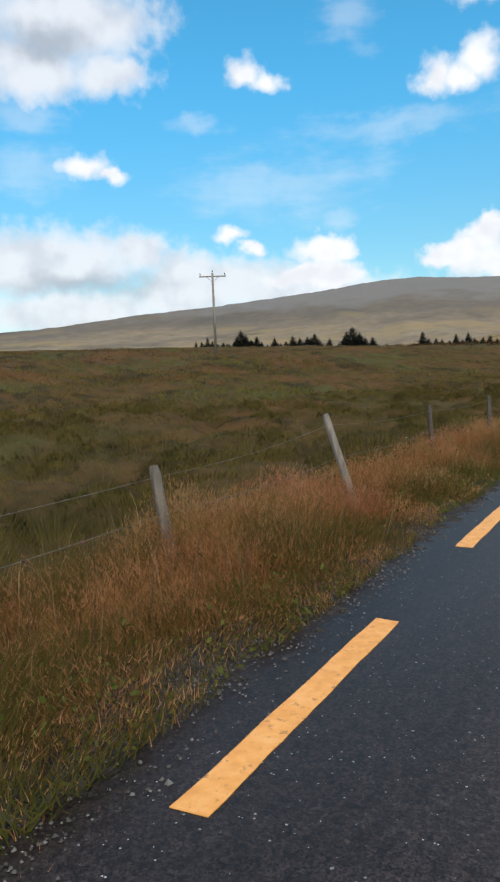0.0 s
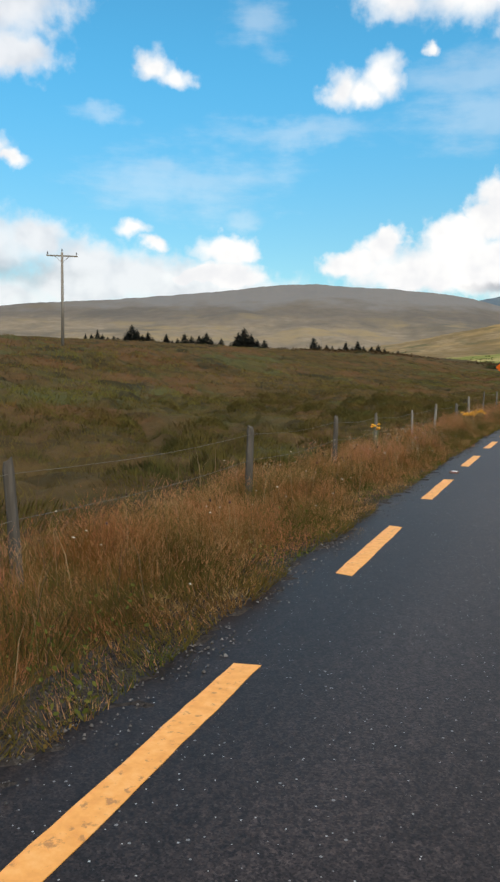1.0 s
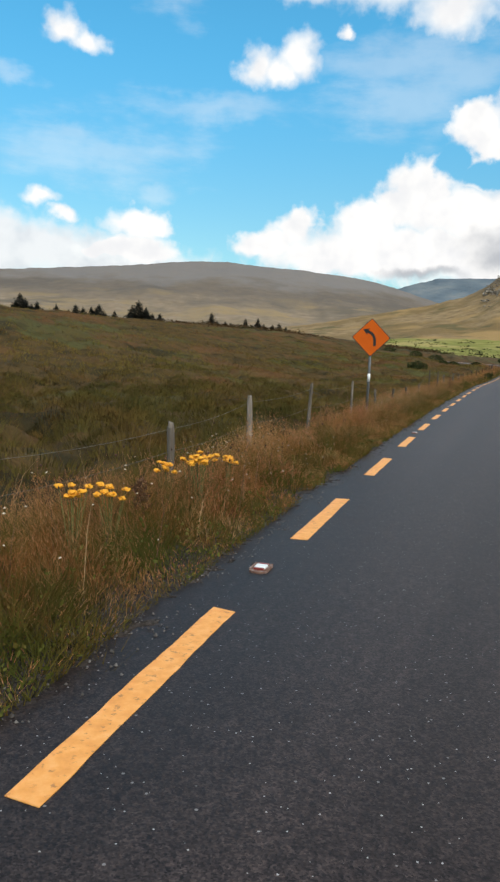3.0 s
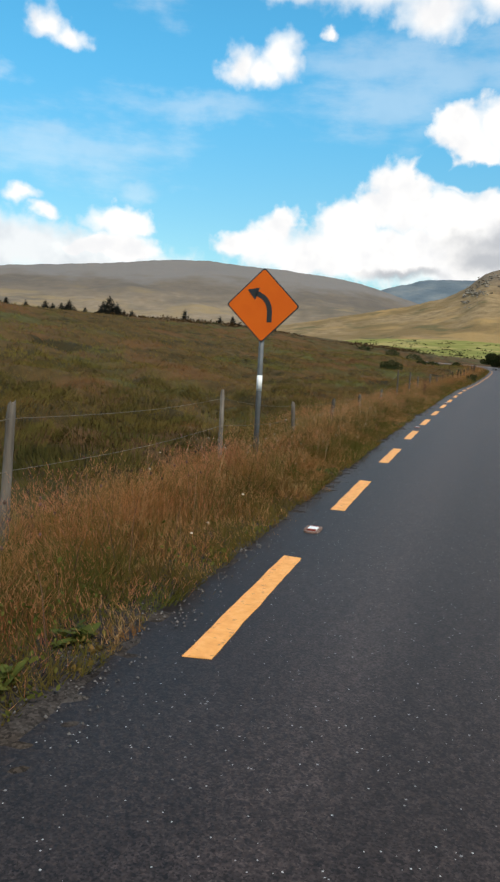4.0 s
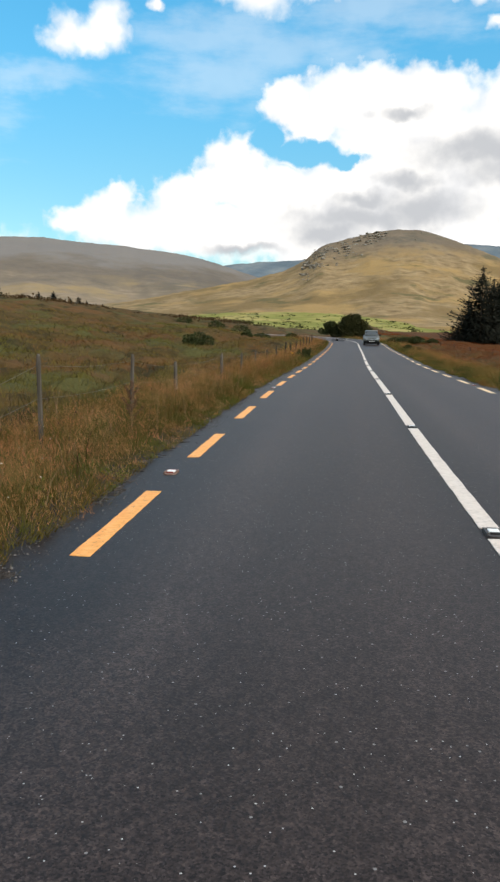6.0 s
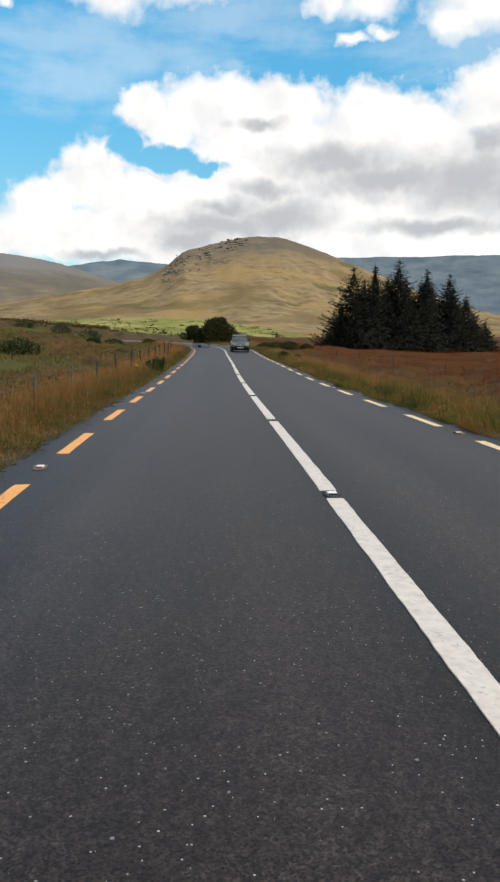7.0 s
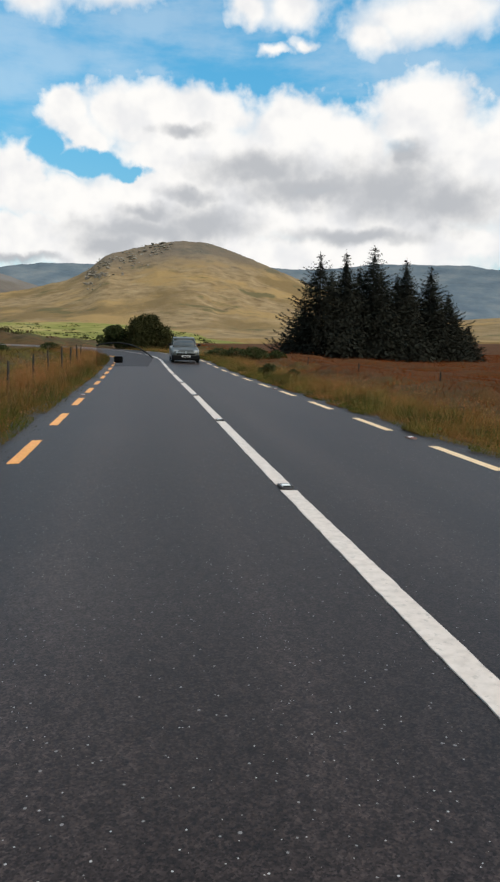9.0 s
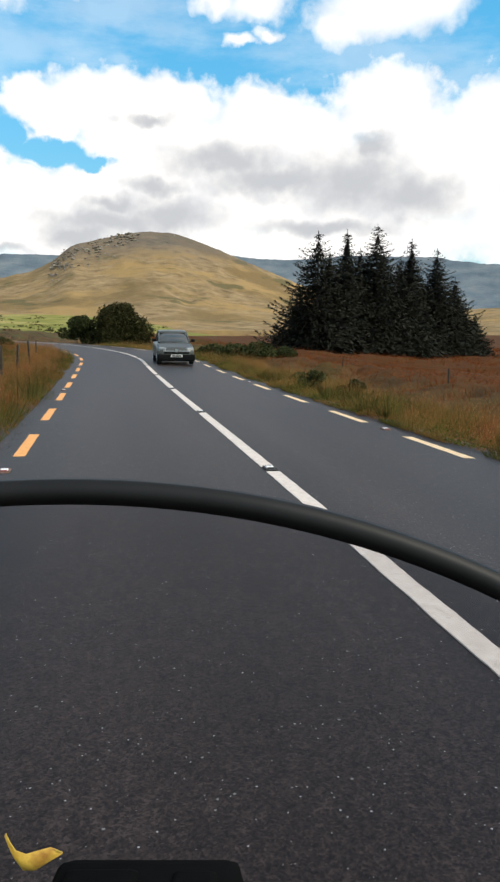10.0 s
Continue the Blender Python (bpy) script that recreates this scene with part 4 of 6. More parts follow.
def grit_strip():
    """The gritty margin between the asphalt and the verge grass: a thin, lumpy layer with ragged sides."""
    ss = np.arange(-8, 92, 0.07)
    os_ = np.linspace(-0.86, -0.02, 13)
    S, O = np.meshgrid(ss, os_, indexing="ij")
    front = -0.33 + 0.08 * waves(S, S * 0, 2.3, 41, 3) + 0.12 * waves(S, O, 0.20, 42, 3)
    lift = np.where(O < front, 0.004 + 0.007 * np.abs(waves(S, O, 0.22, 43, 2)), -0.012)
    P = on_road(S, O, lift)
    n, m = S.shape
    i = np.arange(n * m).reshape(n, m)
    quads = np.stack([i[:-1, :-1], i[:-1, 1:], i[1:, 1:], i[1:, :-1]], -1).reshape(-1, 4)
    tagged(piece("road_margin", mesh_from("road_margin", P.reshape(-1, 3), quads, GRIT)), "dark gritty soil and chippings along the asphalt edge", "gravel", kind="stuff")


def grit_material():
    m = material("road_grit", [(0.022, 0.0175, 0.015), (0.036, 0.029, 0.025), (0.055, 0.046, 0.040)], scale=9, rough=0.95, bump=0.010, bump_scale=55, spec=0.1,
                 patch=[((0.045, 0.034, 0.026), 0.52, 0.66)], patch_scale=1.5)
    nodes, links = m.node_tree.nodes, m.node_tree.links
    bs = nodes["Principled BSDF"]
    old = bs.inputs["Base Color"].links[0].from_socket
    geo, vo, sep, rng_, mul = (nodes.new("ShaderNode" + k) for k in ("NewGeometry", "TexVoronoi", "SeparateColor", "MapRange", "VectorMath"))
    links.new(geo.outputs["Position"], vo.inputs["Vector"])
    vo.inputs["Scale"].default_value = 70
    links.new(vo.outputs["Color"], sep.inputs[0]), links.new(sep.outputs[0], rng_.inputs[0])
    rng_.inputs[3].default_value, rng_.inputs[4].default_value = 0.5, 1.6
    mul.operation = "MULTIPLY"
    links.new(old, mul.inputs[0]), links.new(rng_.outputs[0], mul.inputs[1]), links.new(mul.outputs[0], bs.inputs["Base Color"])
    return m


GRIT = grit_material()
grit_strip()


def gravel():
    """Loose chippings along both edges of the asphalt: one mesh of small faceted stones."""
    n = 40000
    s = -8 + 128 * np.random.uniform(0, 1, n) ** 1.3
    left = np.random.uniform(0, 1, n) < 0.88
    o = np.where(left, -0.80 + 0.78 * np.random.beta(2.2, 2.2, n), RIGHT + 0.22 + 0.45 * np.random.uniform(0, 1, n))
    heap = np.clip(0.5 + 0.9 * waves(s, o, 0.9, 47), 0.05, 1)
    ok = np.random.uniform(0, 1, n) < heap
    s, o = s[ok], o[ok]
    n = len(s)
    p = on_road(s, o)
    r = np.random.uniform(0.003, 0.0095, n) * np.where(np.random.uniform(0, 1, n) < 0.05, 1.8, 1)
    ring = [(math.cos(a), math.sin(a), -0.35) for a in np.linspace(0, 2 * np.pi, 6)[:-1]]
    base = np.array(ring + [(0.35, 0.1, 0.55), (-0.3, -0.1, 0.6)], float)
    V = base[None] * r[:, None, None] * np.random.uniform(0.65, 1.35, (n, 7, 3))
    a = np.random.uniform(0, 2 * np.pi, n)[:, None]
    V = np.stack([V[..., 0] * np.cos(a) - V[..., 1] * np.sin(a), V[..., 0] * np.sin(a) + V[..., 1] * np.cos(a), V[..., 2]], -1) + p[:, None] + np.array([0, 0, 0.008])
    tri = np.array([(0, 1, 5), (4, 0, 5), (1, 2, 6), (2, 3, 6), (3, 4, 6), (1, 6, 5), (4, 5, 6)])
    F = (7 * np.arange(n)[:, None, None] + tri[None]).reshape(-1, 3)
    tagged(piece("gravel", mesh_from("gravel", V.reshape(-1, 3), F, STONE, False)), "loose grey chippings along the asphalt edge", "gravel", kind="stuff")


gravel()


# ---- fence along the verge ----
def post_mesh(h, r, seed):
    rng = random.Random(seed)
    bm = bmesh.new()
    rings = []
    for k, (z, f) in enumerate(((-0.25, 1), (0.3 * h, 1), (0.6 * h, 0.97), (0.93 * h, 0.93), (h, 0.72))):
        ring = []
        for j in range(9):
            a = 2 * math.pi * j / 9
            q = r * f * (1 + rng.uniform(-0.1, 0.1))
            ring.append(bm.verts.new((q * math.cos(a), q * math.sin(a), z + (rng.uniform(-0.03, 0.03) if k == 4 else 0))))
        rings.append(ring)
    for lo, hi in zip(rings, rings[1:]):
        for j in range(9):
            bm.faces.new((lo[j], lo[(j + 1) % 9], hi[(j + 1) % 9], hi[j]))
    bm.faces.new(rings[-1])
    return bm


LEFT_POSTS = {-2.0: 0.8, 2.6: 0.70, 5.85: 0.95, 10.75: 0.84, 15.2: 0.84, 19.2: 0.81, 22.3: 0.75, 26.45: 0.67, 29.8: 0.74, 34.2: 0.67, 37.4: 0.88, 41.45: 1.02, 46.6: 0.98, 51.1: 0.62, 55.0: 0.55,
              59.5: 0.50, 64.1: 0.52, 68.7: 1.12, 73.0: 1.00, 76.8: 0.72, 83.5: 0.74, 88: 0.68, 92.5: 0.7, 97: 0.7, 102: 0.8, 107.2: 0.95, 112: 0.8, 116.5: 0.82, 121.5: 0.9, 126.2: 0.98,
              131.3: 1.05, 135.8: 0.98, 140.6: 1.02, 146.7: 0.85}
FIELD_POSTS = {94: 0.62, 100: 0.66, 109: 0.70, 118: 0.60, 127: 0.62, 137: 0.6}


def wire_mesh(points, r=0.0022):
    cu = bpy.data.curves.new("wire", "CURVE")
    cu.dimensions, cu.bevel_depth, cu.bevel_resolution = "3D", r, 1
    sp = cu.splines.new("POLY")
    sp.points.add(len(points) - 1)
    for p, q in zip(sp.points, points):
        p.co = (*q, 1)
    tmp = bpy.data.objects.new("tmp", cu)
    me = bpy.data.meshes.new_from_object(tmp)
    bpy.data.objects.remove(tmp)
    bpy.data.curves.remove(cu)
    return me


def fence(name, stations, off, label, leaning={}, stout=1.0):
    ob = tagged(new(name), label, "fence")
    tops = []
    for k, s in enumerate(stations):
        x, y, _ = on_road(s, leaning[s][2] if s in leaning else off)
        g = float(land_z(x, y))
        h = float(road_z(np.array(s))) + stations[s] - g
        r = stout * (0.041 + 0.008 * math.sin(5.1 * k))
        tilt = leaning.get(s, (3 * math.sin(3.7 * k), 3 * math.cos(2.9 * k)))
        if s in leaning:
            r, h = 0.049, h + 0.04
        post = part("post", post_mesh(h, r, k), DARK_POST if s > 95 else POST, ob, "dark brown timber post" if s > 95 else "")
        post.matrix_basis = pose(float(x), float(y), g, tilt[0], tilt[1], 0 if s in leaning else 37 * k)
        tops.append((post.matrix_basis, h))
    for f in (0.55, 0.9):
        pts = [m @ Vector((0, -0.02, h * f)) for m, h in tops]
        line = []
        for a, b in zip(pts, pts[1:]):
            for q in range(6):
                c = a.lerp(b, q / 6)
                c.z -= 0.05 * math.sin(math.pi * q / 6)
                line.append(c)
        me = wire_mesh(line + [pts[-1]])
        me.materials.append(WIRE)
        piece("wire", me, ob, "thin galvanised fence wire")
    return ob


fence("roadside_fence", LEFT_POSTS, -2.1, "weathered timber post and wire fence in long grass", {2.6: (2, -9, -1.93), 5.85: (3, -17, -1.62)})
fence("field_fence", FIELD_POSTS, RIGHT + 5.4, "dark timber post and wire fence at the bog field", stout=0.6)
# ---- hills ----
TAN_HILL = material("hill_grass", [(0.1411, 0.0951, 0.0480), (0.2205, 0.1503, 0.0776), (0.2871, 0.2008, 0.1056), (0.3440, 0.2454, 0.1336)], scale=0.045, rough=0.95, detail=14, bump=4.0, bump_scale=0.03, stretch=(1, 1, 1.8),
                    patch=[((0.1901, 0.1280, 0.0584), 0.50, 0.60), ((0.3175, 0.2066, 0.0880), 0.50, 0.62), ((0.1323, 0.1067, 0.0504), 0.57, 0.64)], patch_scale=0.0048, spec=0.05)
# the tan patches imitate sunlit blotches on the long hill
HEATH_HILL = material("heath_hill", [(0.1804, 0.1390, 0.0950), (0.2200, 0.1672, 0.1126), (0.2552, 0.1936, 0.1320), (0.2948, 0.2270, 0.1584)], scale=0.02, rough=0.95, detail=14, bump=4.0, bump_scale=0.014, stretch=(1, 1, 1.3),
                      patch=[((0.1496, 0.1214, 0.0898), 0.50, 0.62), ((0.2728, 0.1980, 0.1100), 0.52, 0.62)], patch_scale=0.0022, spec=0.05)
# the bluish base colour stands in for aerial haze and cloud shade
FAR_HILL = material("far_haze_hill", [(0.092, 0.122, 0.150), (0.130, 0.160, 0.185), (0.185, 0.205, 0.215)], scale=0.006, rough=0.95, detail=12, bump=12.0, bump_scale=0.010, stretch=(1, 1, 3.0), spec=0.05)
PASTURE = material("pasture", [(0.14, 0.14, 0.036), (0.20, 0.20, 0.050), (0.33, 0.27, 0.095)], scale=0.02, rough=0.95, detail=6,
                   patch=[((0.34, 0.27, 0.10), 0.52, 0.62), ((0.07, 0.085, 0.03), 0.60, 0.66)], patch_scale=0.012, spec=0.05)
EYE = (2.0, 60.0, 1.4)


def colour_above(m, colour, lo, hi, sway):
    """A second colour takes over from grass higher up the hill, along an uneven line: heather, bare rock and, on the
    long hill, painted haze.
    """
    nodes, links = m.node_tree.nodes, m.node_tree.links
    bs = nodes["Principled BSDF"]
    old = bs.inputs["Base Color"].links[0].from_socket
    geo, sep, noise_, add, rng_, mix = (nodes.new("ShaderNode" + k) for k in ("NewGeometry", "SeparateXYZ", "TexNoise", "Math", "MapRange", "Mix"))
    links.new(geo.outputs["Position"], sep.inputs[0]), links.new(geo.outputs["Position"], noise_.inputs["Vector"])
    noise_.inputs["Scale"].default_value, noise_.inputs["Detail"].default_value, noise_.inputs["Roughness"].default_value = 0.0035, 8, 0.6
    add.operation = "MULTIPLY_ADD"
    links.new(noise_.outputs[0], add.inputs[0]), links.new(sep.outputs[2], add.inputs[2])
    add.inputs[1].default_value = sway
    links.new(add.outputs[0], rng_.inputs[0])
    rng_.inputs[1].default_value, rng_.inputs[2].default_value, rng_.inputs[4].default_value = lo + sway / 2, hi + sway / 2, 0.68
    mix.data_type = "RGBA"
    links.new(rng_.outputs[0], mix.inputs[0]), links.new(old, mix.inputs[6])
    mix.inputs[7].default_value = (*colour, 1)
    links.new(mix.outputs[2], bs.inputs["Base Color"])


colour_above(HEATH_HILL, (0.110, 0.096, 0.086), 165, 235, 190)
# paler grey near the long hill's ridge: haze and light put into the colour
colour_above(HEATH_HILL, (0.205, 0.190, 0.182), 270, 330, 240)
colour_above(TAN_HILL, (0.130, 0.112, 0.098), 150, 205, 80)


def hill(name, ridge, near, crest, foot, mat_, label, craggy=0.10, bulge=1.5, seed=0.0):
    """A hill seen from the road: ridge gives its height in degrees over azimuths, near and crest the distances of its foot and top, foot the height of the foot in degrees."""
    az_ = np.array([p[0] for p in ridge], float)
    top = np.array([p[1] for p in ridge], float)
    A = np.arange(az_[0], az_[-1], 0.18)
    E_ = curve_through(az_, top, A)
    crag = craggy * (0.5 * waves(A, A * 0.3, 2.1, seed) + 0.3 * waves(A, A * 0.1, 0.7, seed + 1) + 0.2 * waves(A, A, 0.33, seed + 2))
    t = np.concatenate([[0], np.linspace(0, 1, 54), [1.04, 1.12, 1.3]])
    T_, AA = np.meshgrid(t, A, indexing="ij")
    EE = E_[None] + crag[None] * smooth(0.75, 1.0, T_)
    rise = np.where(T_ <= 1, np.clip(T_, 0, 1) ** bulge, 1 - (T_ - 1) * 0.8)
    R = near + (crest - near) * T_ ** 0.9
    gully = 0.045 * np.sin(np.pi * np.clip(T_, 0, 1)) * (waves(AA, T_ * 11, 9.0, seed, 4) + 0.5 * waves(AA + 6 * T_, T_ * 22, 4.0, seed + 3, 4))
    el_ = np.radians(foot + np.maximum(EE - foot, -0.4) * (rise + gully))
    a_ = np.radians(AA)
    P = np.stack([EYE[0] + R * np.sin(a_), EYE[1] + R * np.cos(a_), EYE[2] + R * np.tan(el_)], -1)
    P[0, :, 2] = -25.0
    n, m = T_.shape
    i = np.arange(n * m).reshape(n, m)
    quads = np.stack([i[:-1, :-1], i[:-1, 1:], i[1:, 1:], i[1:, :-1]], -1).reshape(-1, 4)
    tagged(piece(name, mesh_from(name, P.reshape(-1, 3), quads, mat_)), label, "hill", kind="structure")
    return P, AA, np.degrees(el_)


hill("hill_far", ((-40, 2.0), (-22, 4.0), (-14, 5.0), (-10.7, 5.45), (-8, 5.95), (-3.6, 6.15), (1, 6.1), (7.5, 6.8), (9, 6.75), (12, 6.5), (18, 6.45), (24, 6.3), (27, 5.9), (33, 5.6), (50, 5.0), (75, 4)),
     3800, 5200, 0.6, FAR_HILL, "distant mountain ridge, blue with painted haze", 0.07, seed=4)
hill("hill_long", ((-100, 3.0), (-75, 3.4), (-60, 3.6), (-53.4, 3.85), (-44, 4.85), (-37, 5.45), (-30, 6.15), (-24, 6.75), (-19, 6.5), (-15, 6.2), (-11, 5.6), (-8, 4.7), (-4, 3.4), (0, 2.2), (4, 1.2)),
     1500, 3700, 0.9, HEATH_HILL, "long grey-brown heath hill", 0.06, 1.25, seed=1)
ROUND = hill("hill_round", ((-48, -0.6), (-38, 0.1), (-30, 0.8), (-26, 1.2), (-20, 1.9), (-14, 2.9), (-9, 3.9), (-6, 4.6), (-3.6, 5.6), (-2.2, 6.7), (-0.6, 7.15), (1.6, 7.65), (4.6, 7.85), (6.6, 7.35), (8.6, 6.6), (11, 5.6), (14, 4.4), (17, 3.3), (21, 2.2), (26, 1.4)),
     800, 1750, 0.9, TAN_HILL, "rounded tan grass hill with crags", 0.09, 1.35, seed=2)
hill("hill_foot", ((10, 0.9), (16, 1.8), (24, 2.5), (34, 2.8), (50, 3.0), (75, 2.5)), 700, 1900, 0.7, TAN_HILL, "low olive foot of the far hills", 0.05, 1.2, seed=6)
hill("pasture", ((-26, 0.3), (-18, 0.9), (-12, 1.5), (-7, 1.8), (-2, 1.8), (2, 1.5), (6, 0.9), (10, 0.4)), 420, 900, 0.3, PASTURE, "green and straw pasture on the valley floor", 0.05, 1.0, seed=8)


def crags():
    """Outcrops of rock along the shoulder and under the top of the round hill: one mesh of faceted blocks."""
    P, A, E_ = ROUND
    rng = np.random.RandomState(3)
    line = lambda a: 5.2 + 0.50 * (a + 3.2)
    near = np.abs(E_ - line(A) - 0.25 * waves(A, E_, 1.2, 4))
    like = np.where((A > -3.6) & (A < 2.6), np.exp(-(near / 0.42) ** 2), 0) * (waves(A, E_, 0.7, 9) > -0.05) + 0.03 * ((A > -3) & (A < 5) & (E_ > 6.0) & (waves(A, E_, 1.6, 2) > 0.2))
    like[-3:] = 0
    like[0] = 0
    w = like.ravel() / like.sum()
    n = 1700
    pick = rng.choice(len(w), n, p=w)
    c = P.reshape(-1, 3)[pick] + rng.normal(0, 3, (n, 3)) * [1, 1, 0.2]
    ball = bmesh.new()
    bmesh.ops.create_icosphere(ball, subdivisions=1, radius=1)
    base = np.array([v.co for v in ball.verts])
    tri = np.array([[v.index for v in f.verts] for f in ball.faces])
    ball.free()
    size = (0.5 + 2.4 * rng.uniform(0, 1, n) ** 4)[:, None, None] * np.array([1.5, 1.2, 0.8])
    V = base[None] * size * rng.uniform(0.65, 1.3, (n, len(base), 1)) + c[:, None]
    F = (len(base) * np.arange(n)[:, None, None] + tri[None]).reshape(-1, 3)
    tagged(piece("crags", mesh_from("crags", V.reshape(-1, 3), F, ROCK, False)), "grey rock outcrops on the shoulder of the hill", "rock", kind="stuff")


ROCK = material("hill_rock", [(0.13, 0.112, 0.092), (0.18, 0.155, 0.125), (0.24, 0.21, 0.168), (0.38, 0.34, 0.28)], scale=0.05, rough=0.95, island=0.6, spec=0.1)
crags()


# ---- trees ----
def spruce(height, radius, seed, step_=0.29, spray=0.38, per=8, low=0.06, core=1.25, heart=640, stray=0.0):
    """Trunk and needle sprays of a spruce: limbs that sag and turn up at their tips, hung with side twigs; stray lengthens single limbs."""
    rng = np.random.RandomState(seed)
    np.random.seed(seed)
    org, way, size = [], [], []
    z, turn = height * low, 0.0
    while z < height * 0.97:
        f = 1 - z / height
        for k in range(max(3, int(per * (0.5 + 0.6 * f)))):
            turn += 2.4 + rng.uniform(-0.5, 0.5)
            ln = radius * (0.06 * min(1, 4 * f) + 0.94 * f ** 0.95) * rng.uniform(0.55, 1.08) + 0.05
            if rng.uniform() < 0.12:
                ln *= 1.22 + stray * rng.uniform(0, 1)
            n = max(3, int(ln / (spray * 0.50)))
            t = np.linspace(0.12, 1, n)
            zz = z + ln * (-0.34 * t + 0.40 * t ** 2.4) + rng.uniform(-0.1, 0.1)
            p = np.stack([np.cos(turn) * ln * t, np.sin(turn) * ln * t, zz], -1)
            for q in (-1, -1, 1, 1):
                yaw = turn + q * rng.uniform(0.25, 1.25, n) * (1.1 - 0.5 * t)
                org.append(p + rng.normal(0, 0.04, (n, 3)))
                way.append(np.stack([np.cos(yaw), np.sin(yaw), rng.uniform(-0.65, 0.15, n)], -1))
                size.append(spray * (1.15 - 0.45 * t) * (0.52 + 0.48 * min(1, 3.2 * f)))
            org.append(p[-2:]), size.append(np.full(2, spray * (0.35 + 0.5 * min(1, 2.6 * f))))
            way.append(np.tile([np.cos(turn), np.sin(turn), 0.55], (2, 1)))
        z += step_ * rng.uniform(0.7, 1.3) * (0.75 + 0.5 * f)
    # the dense, dark heart of the crown
    n = int(heart * height)
    u, a = rng.uniform(0, 1, n) ** 1.25, rng.uniform(0, 2 * np.pi, n)
    reach = radius * (1 - u) ** 0.95 * rng.uniform(0.1, 0.80, n)
    org.append(np.stack([reach * np.cos(a), reach * np.sin(a), height * (low + (0.90 - low) * u)], -1))
    way.append(np.stack([np.cos(a), np.sin(a), rng.uniform(-0.9, 0.1, n)], -1))
    size.append(spray * core * (0.30 + 0.70 * (1 - u)))
    n = 14
    org.append(np.stack([np.zeros(n), np.zeros(n), np.linspace(height * 0.92, height * 0.985, n)], -1))
    way.append(np.stack([rng.uniform(-0.6, 0.6, n), rng.uniform(-0.6, 0.6, n), np.ones(n)], -1))
    size.append(np.full(n, 0.6 * spray))
    org, way, size = np.concatenate(org), np.concatenate(way), np.concatenate(size)
    V, F = sprays(org, way, size, 0.34, True)
    me = mesh_from("crown", V, F, FIR)
    # needles take up light as the whole crown does
    d = np.hypot(org[:, 0], org[:, 1])[:, None] + 0.05
    nrm = np.concatenate([org[:, :2] / d, np.full((len(org), 1), 0.35)], 1) + rng.normal(0, 0.14, (len(org), 3))
    nrm /= np.linalg.norm(nrm, axis=1, keepdims=True)
    me.normals_split_custom_set_from_vertices(np.repeat(nrm, 3, 0).tolist())
    bm = bmesh.new()
    rod(bm, (0, 0, -0.4), (0, 0, height * 0.5), 0.016 * height, 0.010 * height, 8)
    rod(bm, (0, 0, height * 0.5), (0, 0, height * 0.97), 0.010 * height, 0.002 * height, 6)
    return bm, me


def plant_spruce(place, height, radius, seed, label, group, **kw):
    ob = tagged(new("spruce"), label, "tree", group)
    bm, crown = spruce(height, radius, seed, **kw)
    part("trunk", bm, BARK, ob, shade=True)
    piece("crown", crown, ob)
    ob.matrix_basis = pose(place[0], place[1], float(land_z(place[0], place[1])), 0, 0, 50 * seed)
    return ob


# east, north, height, reach, stray limbs
STAND = ((21.8, 178.5, 12.0, 4.6, 0.5), (25.2, 180.0, 12.6, 2.6, 0.0), (29.2, 182.2, 13.2, 4.2, 0.0), (34.4, 185.5, 12.6, 3.2, 0.0), (39.0, 189.0, 12.0, 4.2, 0.2), (42.6, 191.6, 9.4, 3.6, 0.2), (47.2, 195.0, 5.2, 2.2, 0.0),
         (24.2, 182.5, 10.8, 4.2, 0.0), (31.5, 186.5, 11.2, 4.4, 0.0), (36.8, 191.5, 11.0, 4.4, 0.0), (41.2, 194.0, 10.2, 3.8, 0.0), (20.6, 180.6, 6.6, 3.0, 0.2), (27.0, 181.0, 8.5, 4.0, 0.0), (33.0, 184.0, 8.5, 4.0, 0.0),
         (28.0, 184.0, 11.0, 4.6, 0.0), (34.5, 189.0, 11.0, 4.4, 0.0), (44.6, 193.5, 6.2, 2.8, 0.0))
for k, (x, y, h, r, far_limbs) in enumerate(STAND):
    plant_spruce((x, y), h * 1.03, r * 1.5, 11 + k, "dark green spruce in a tight stand at the field edge", "spruce stand", low=0.02, stray=far_limbs)


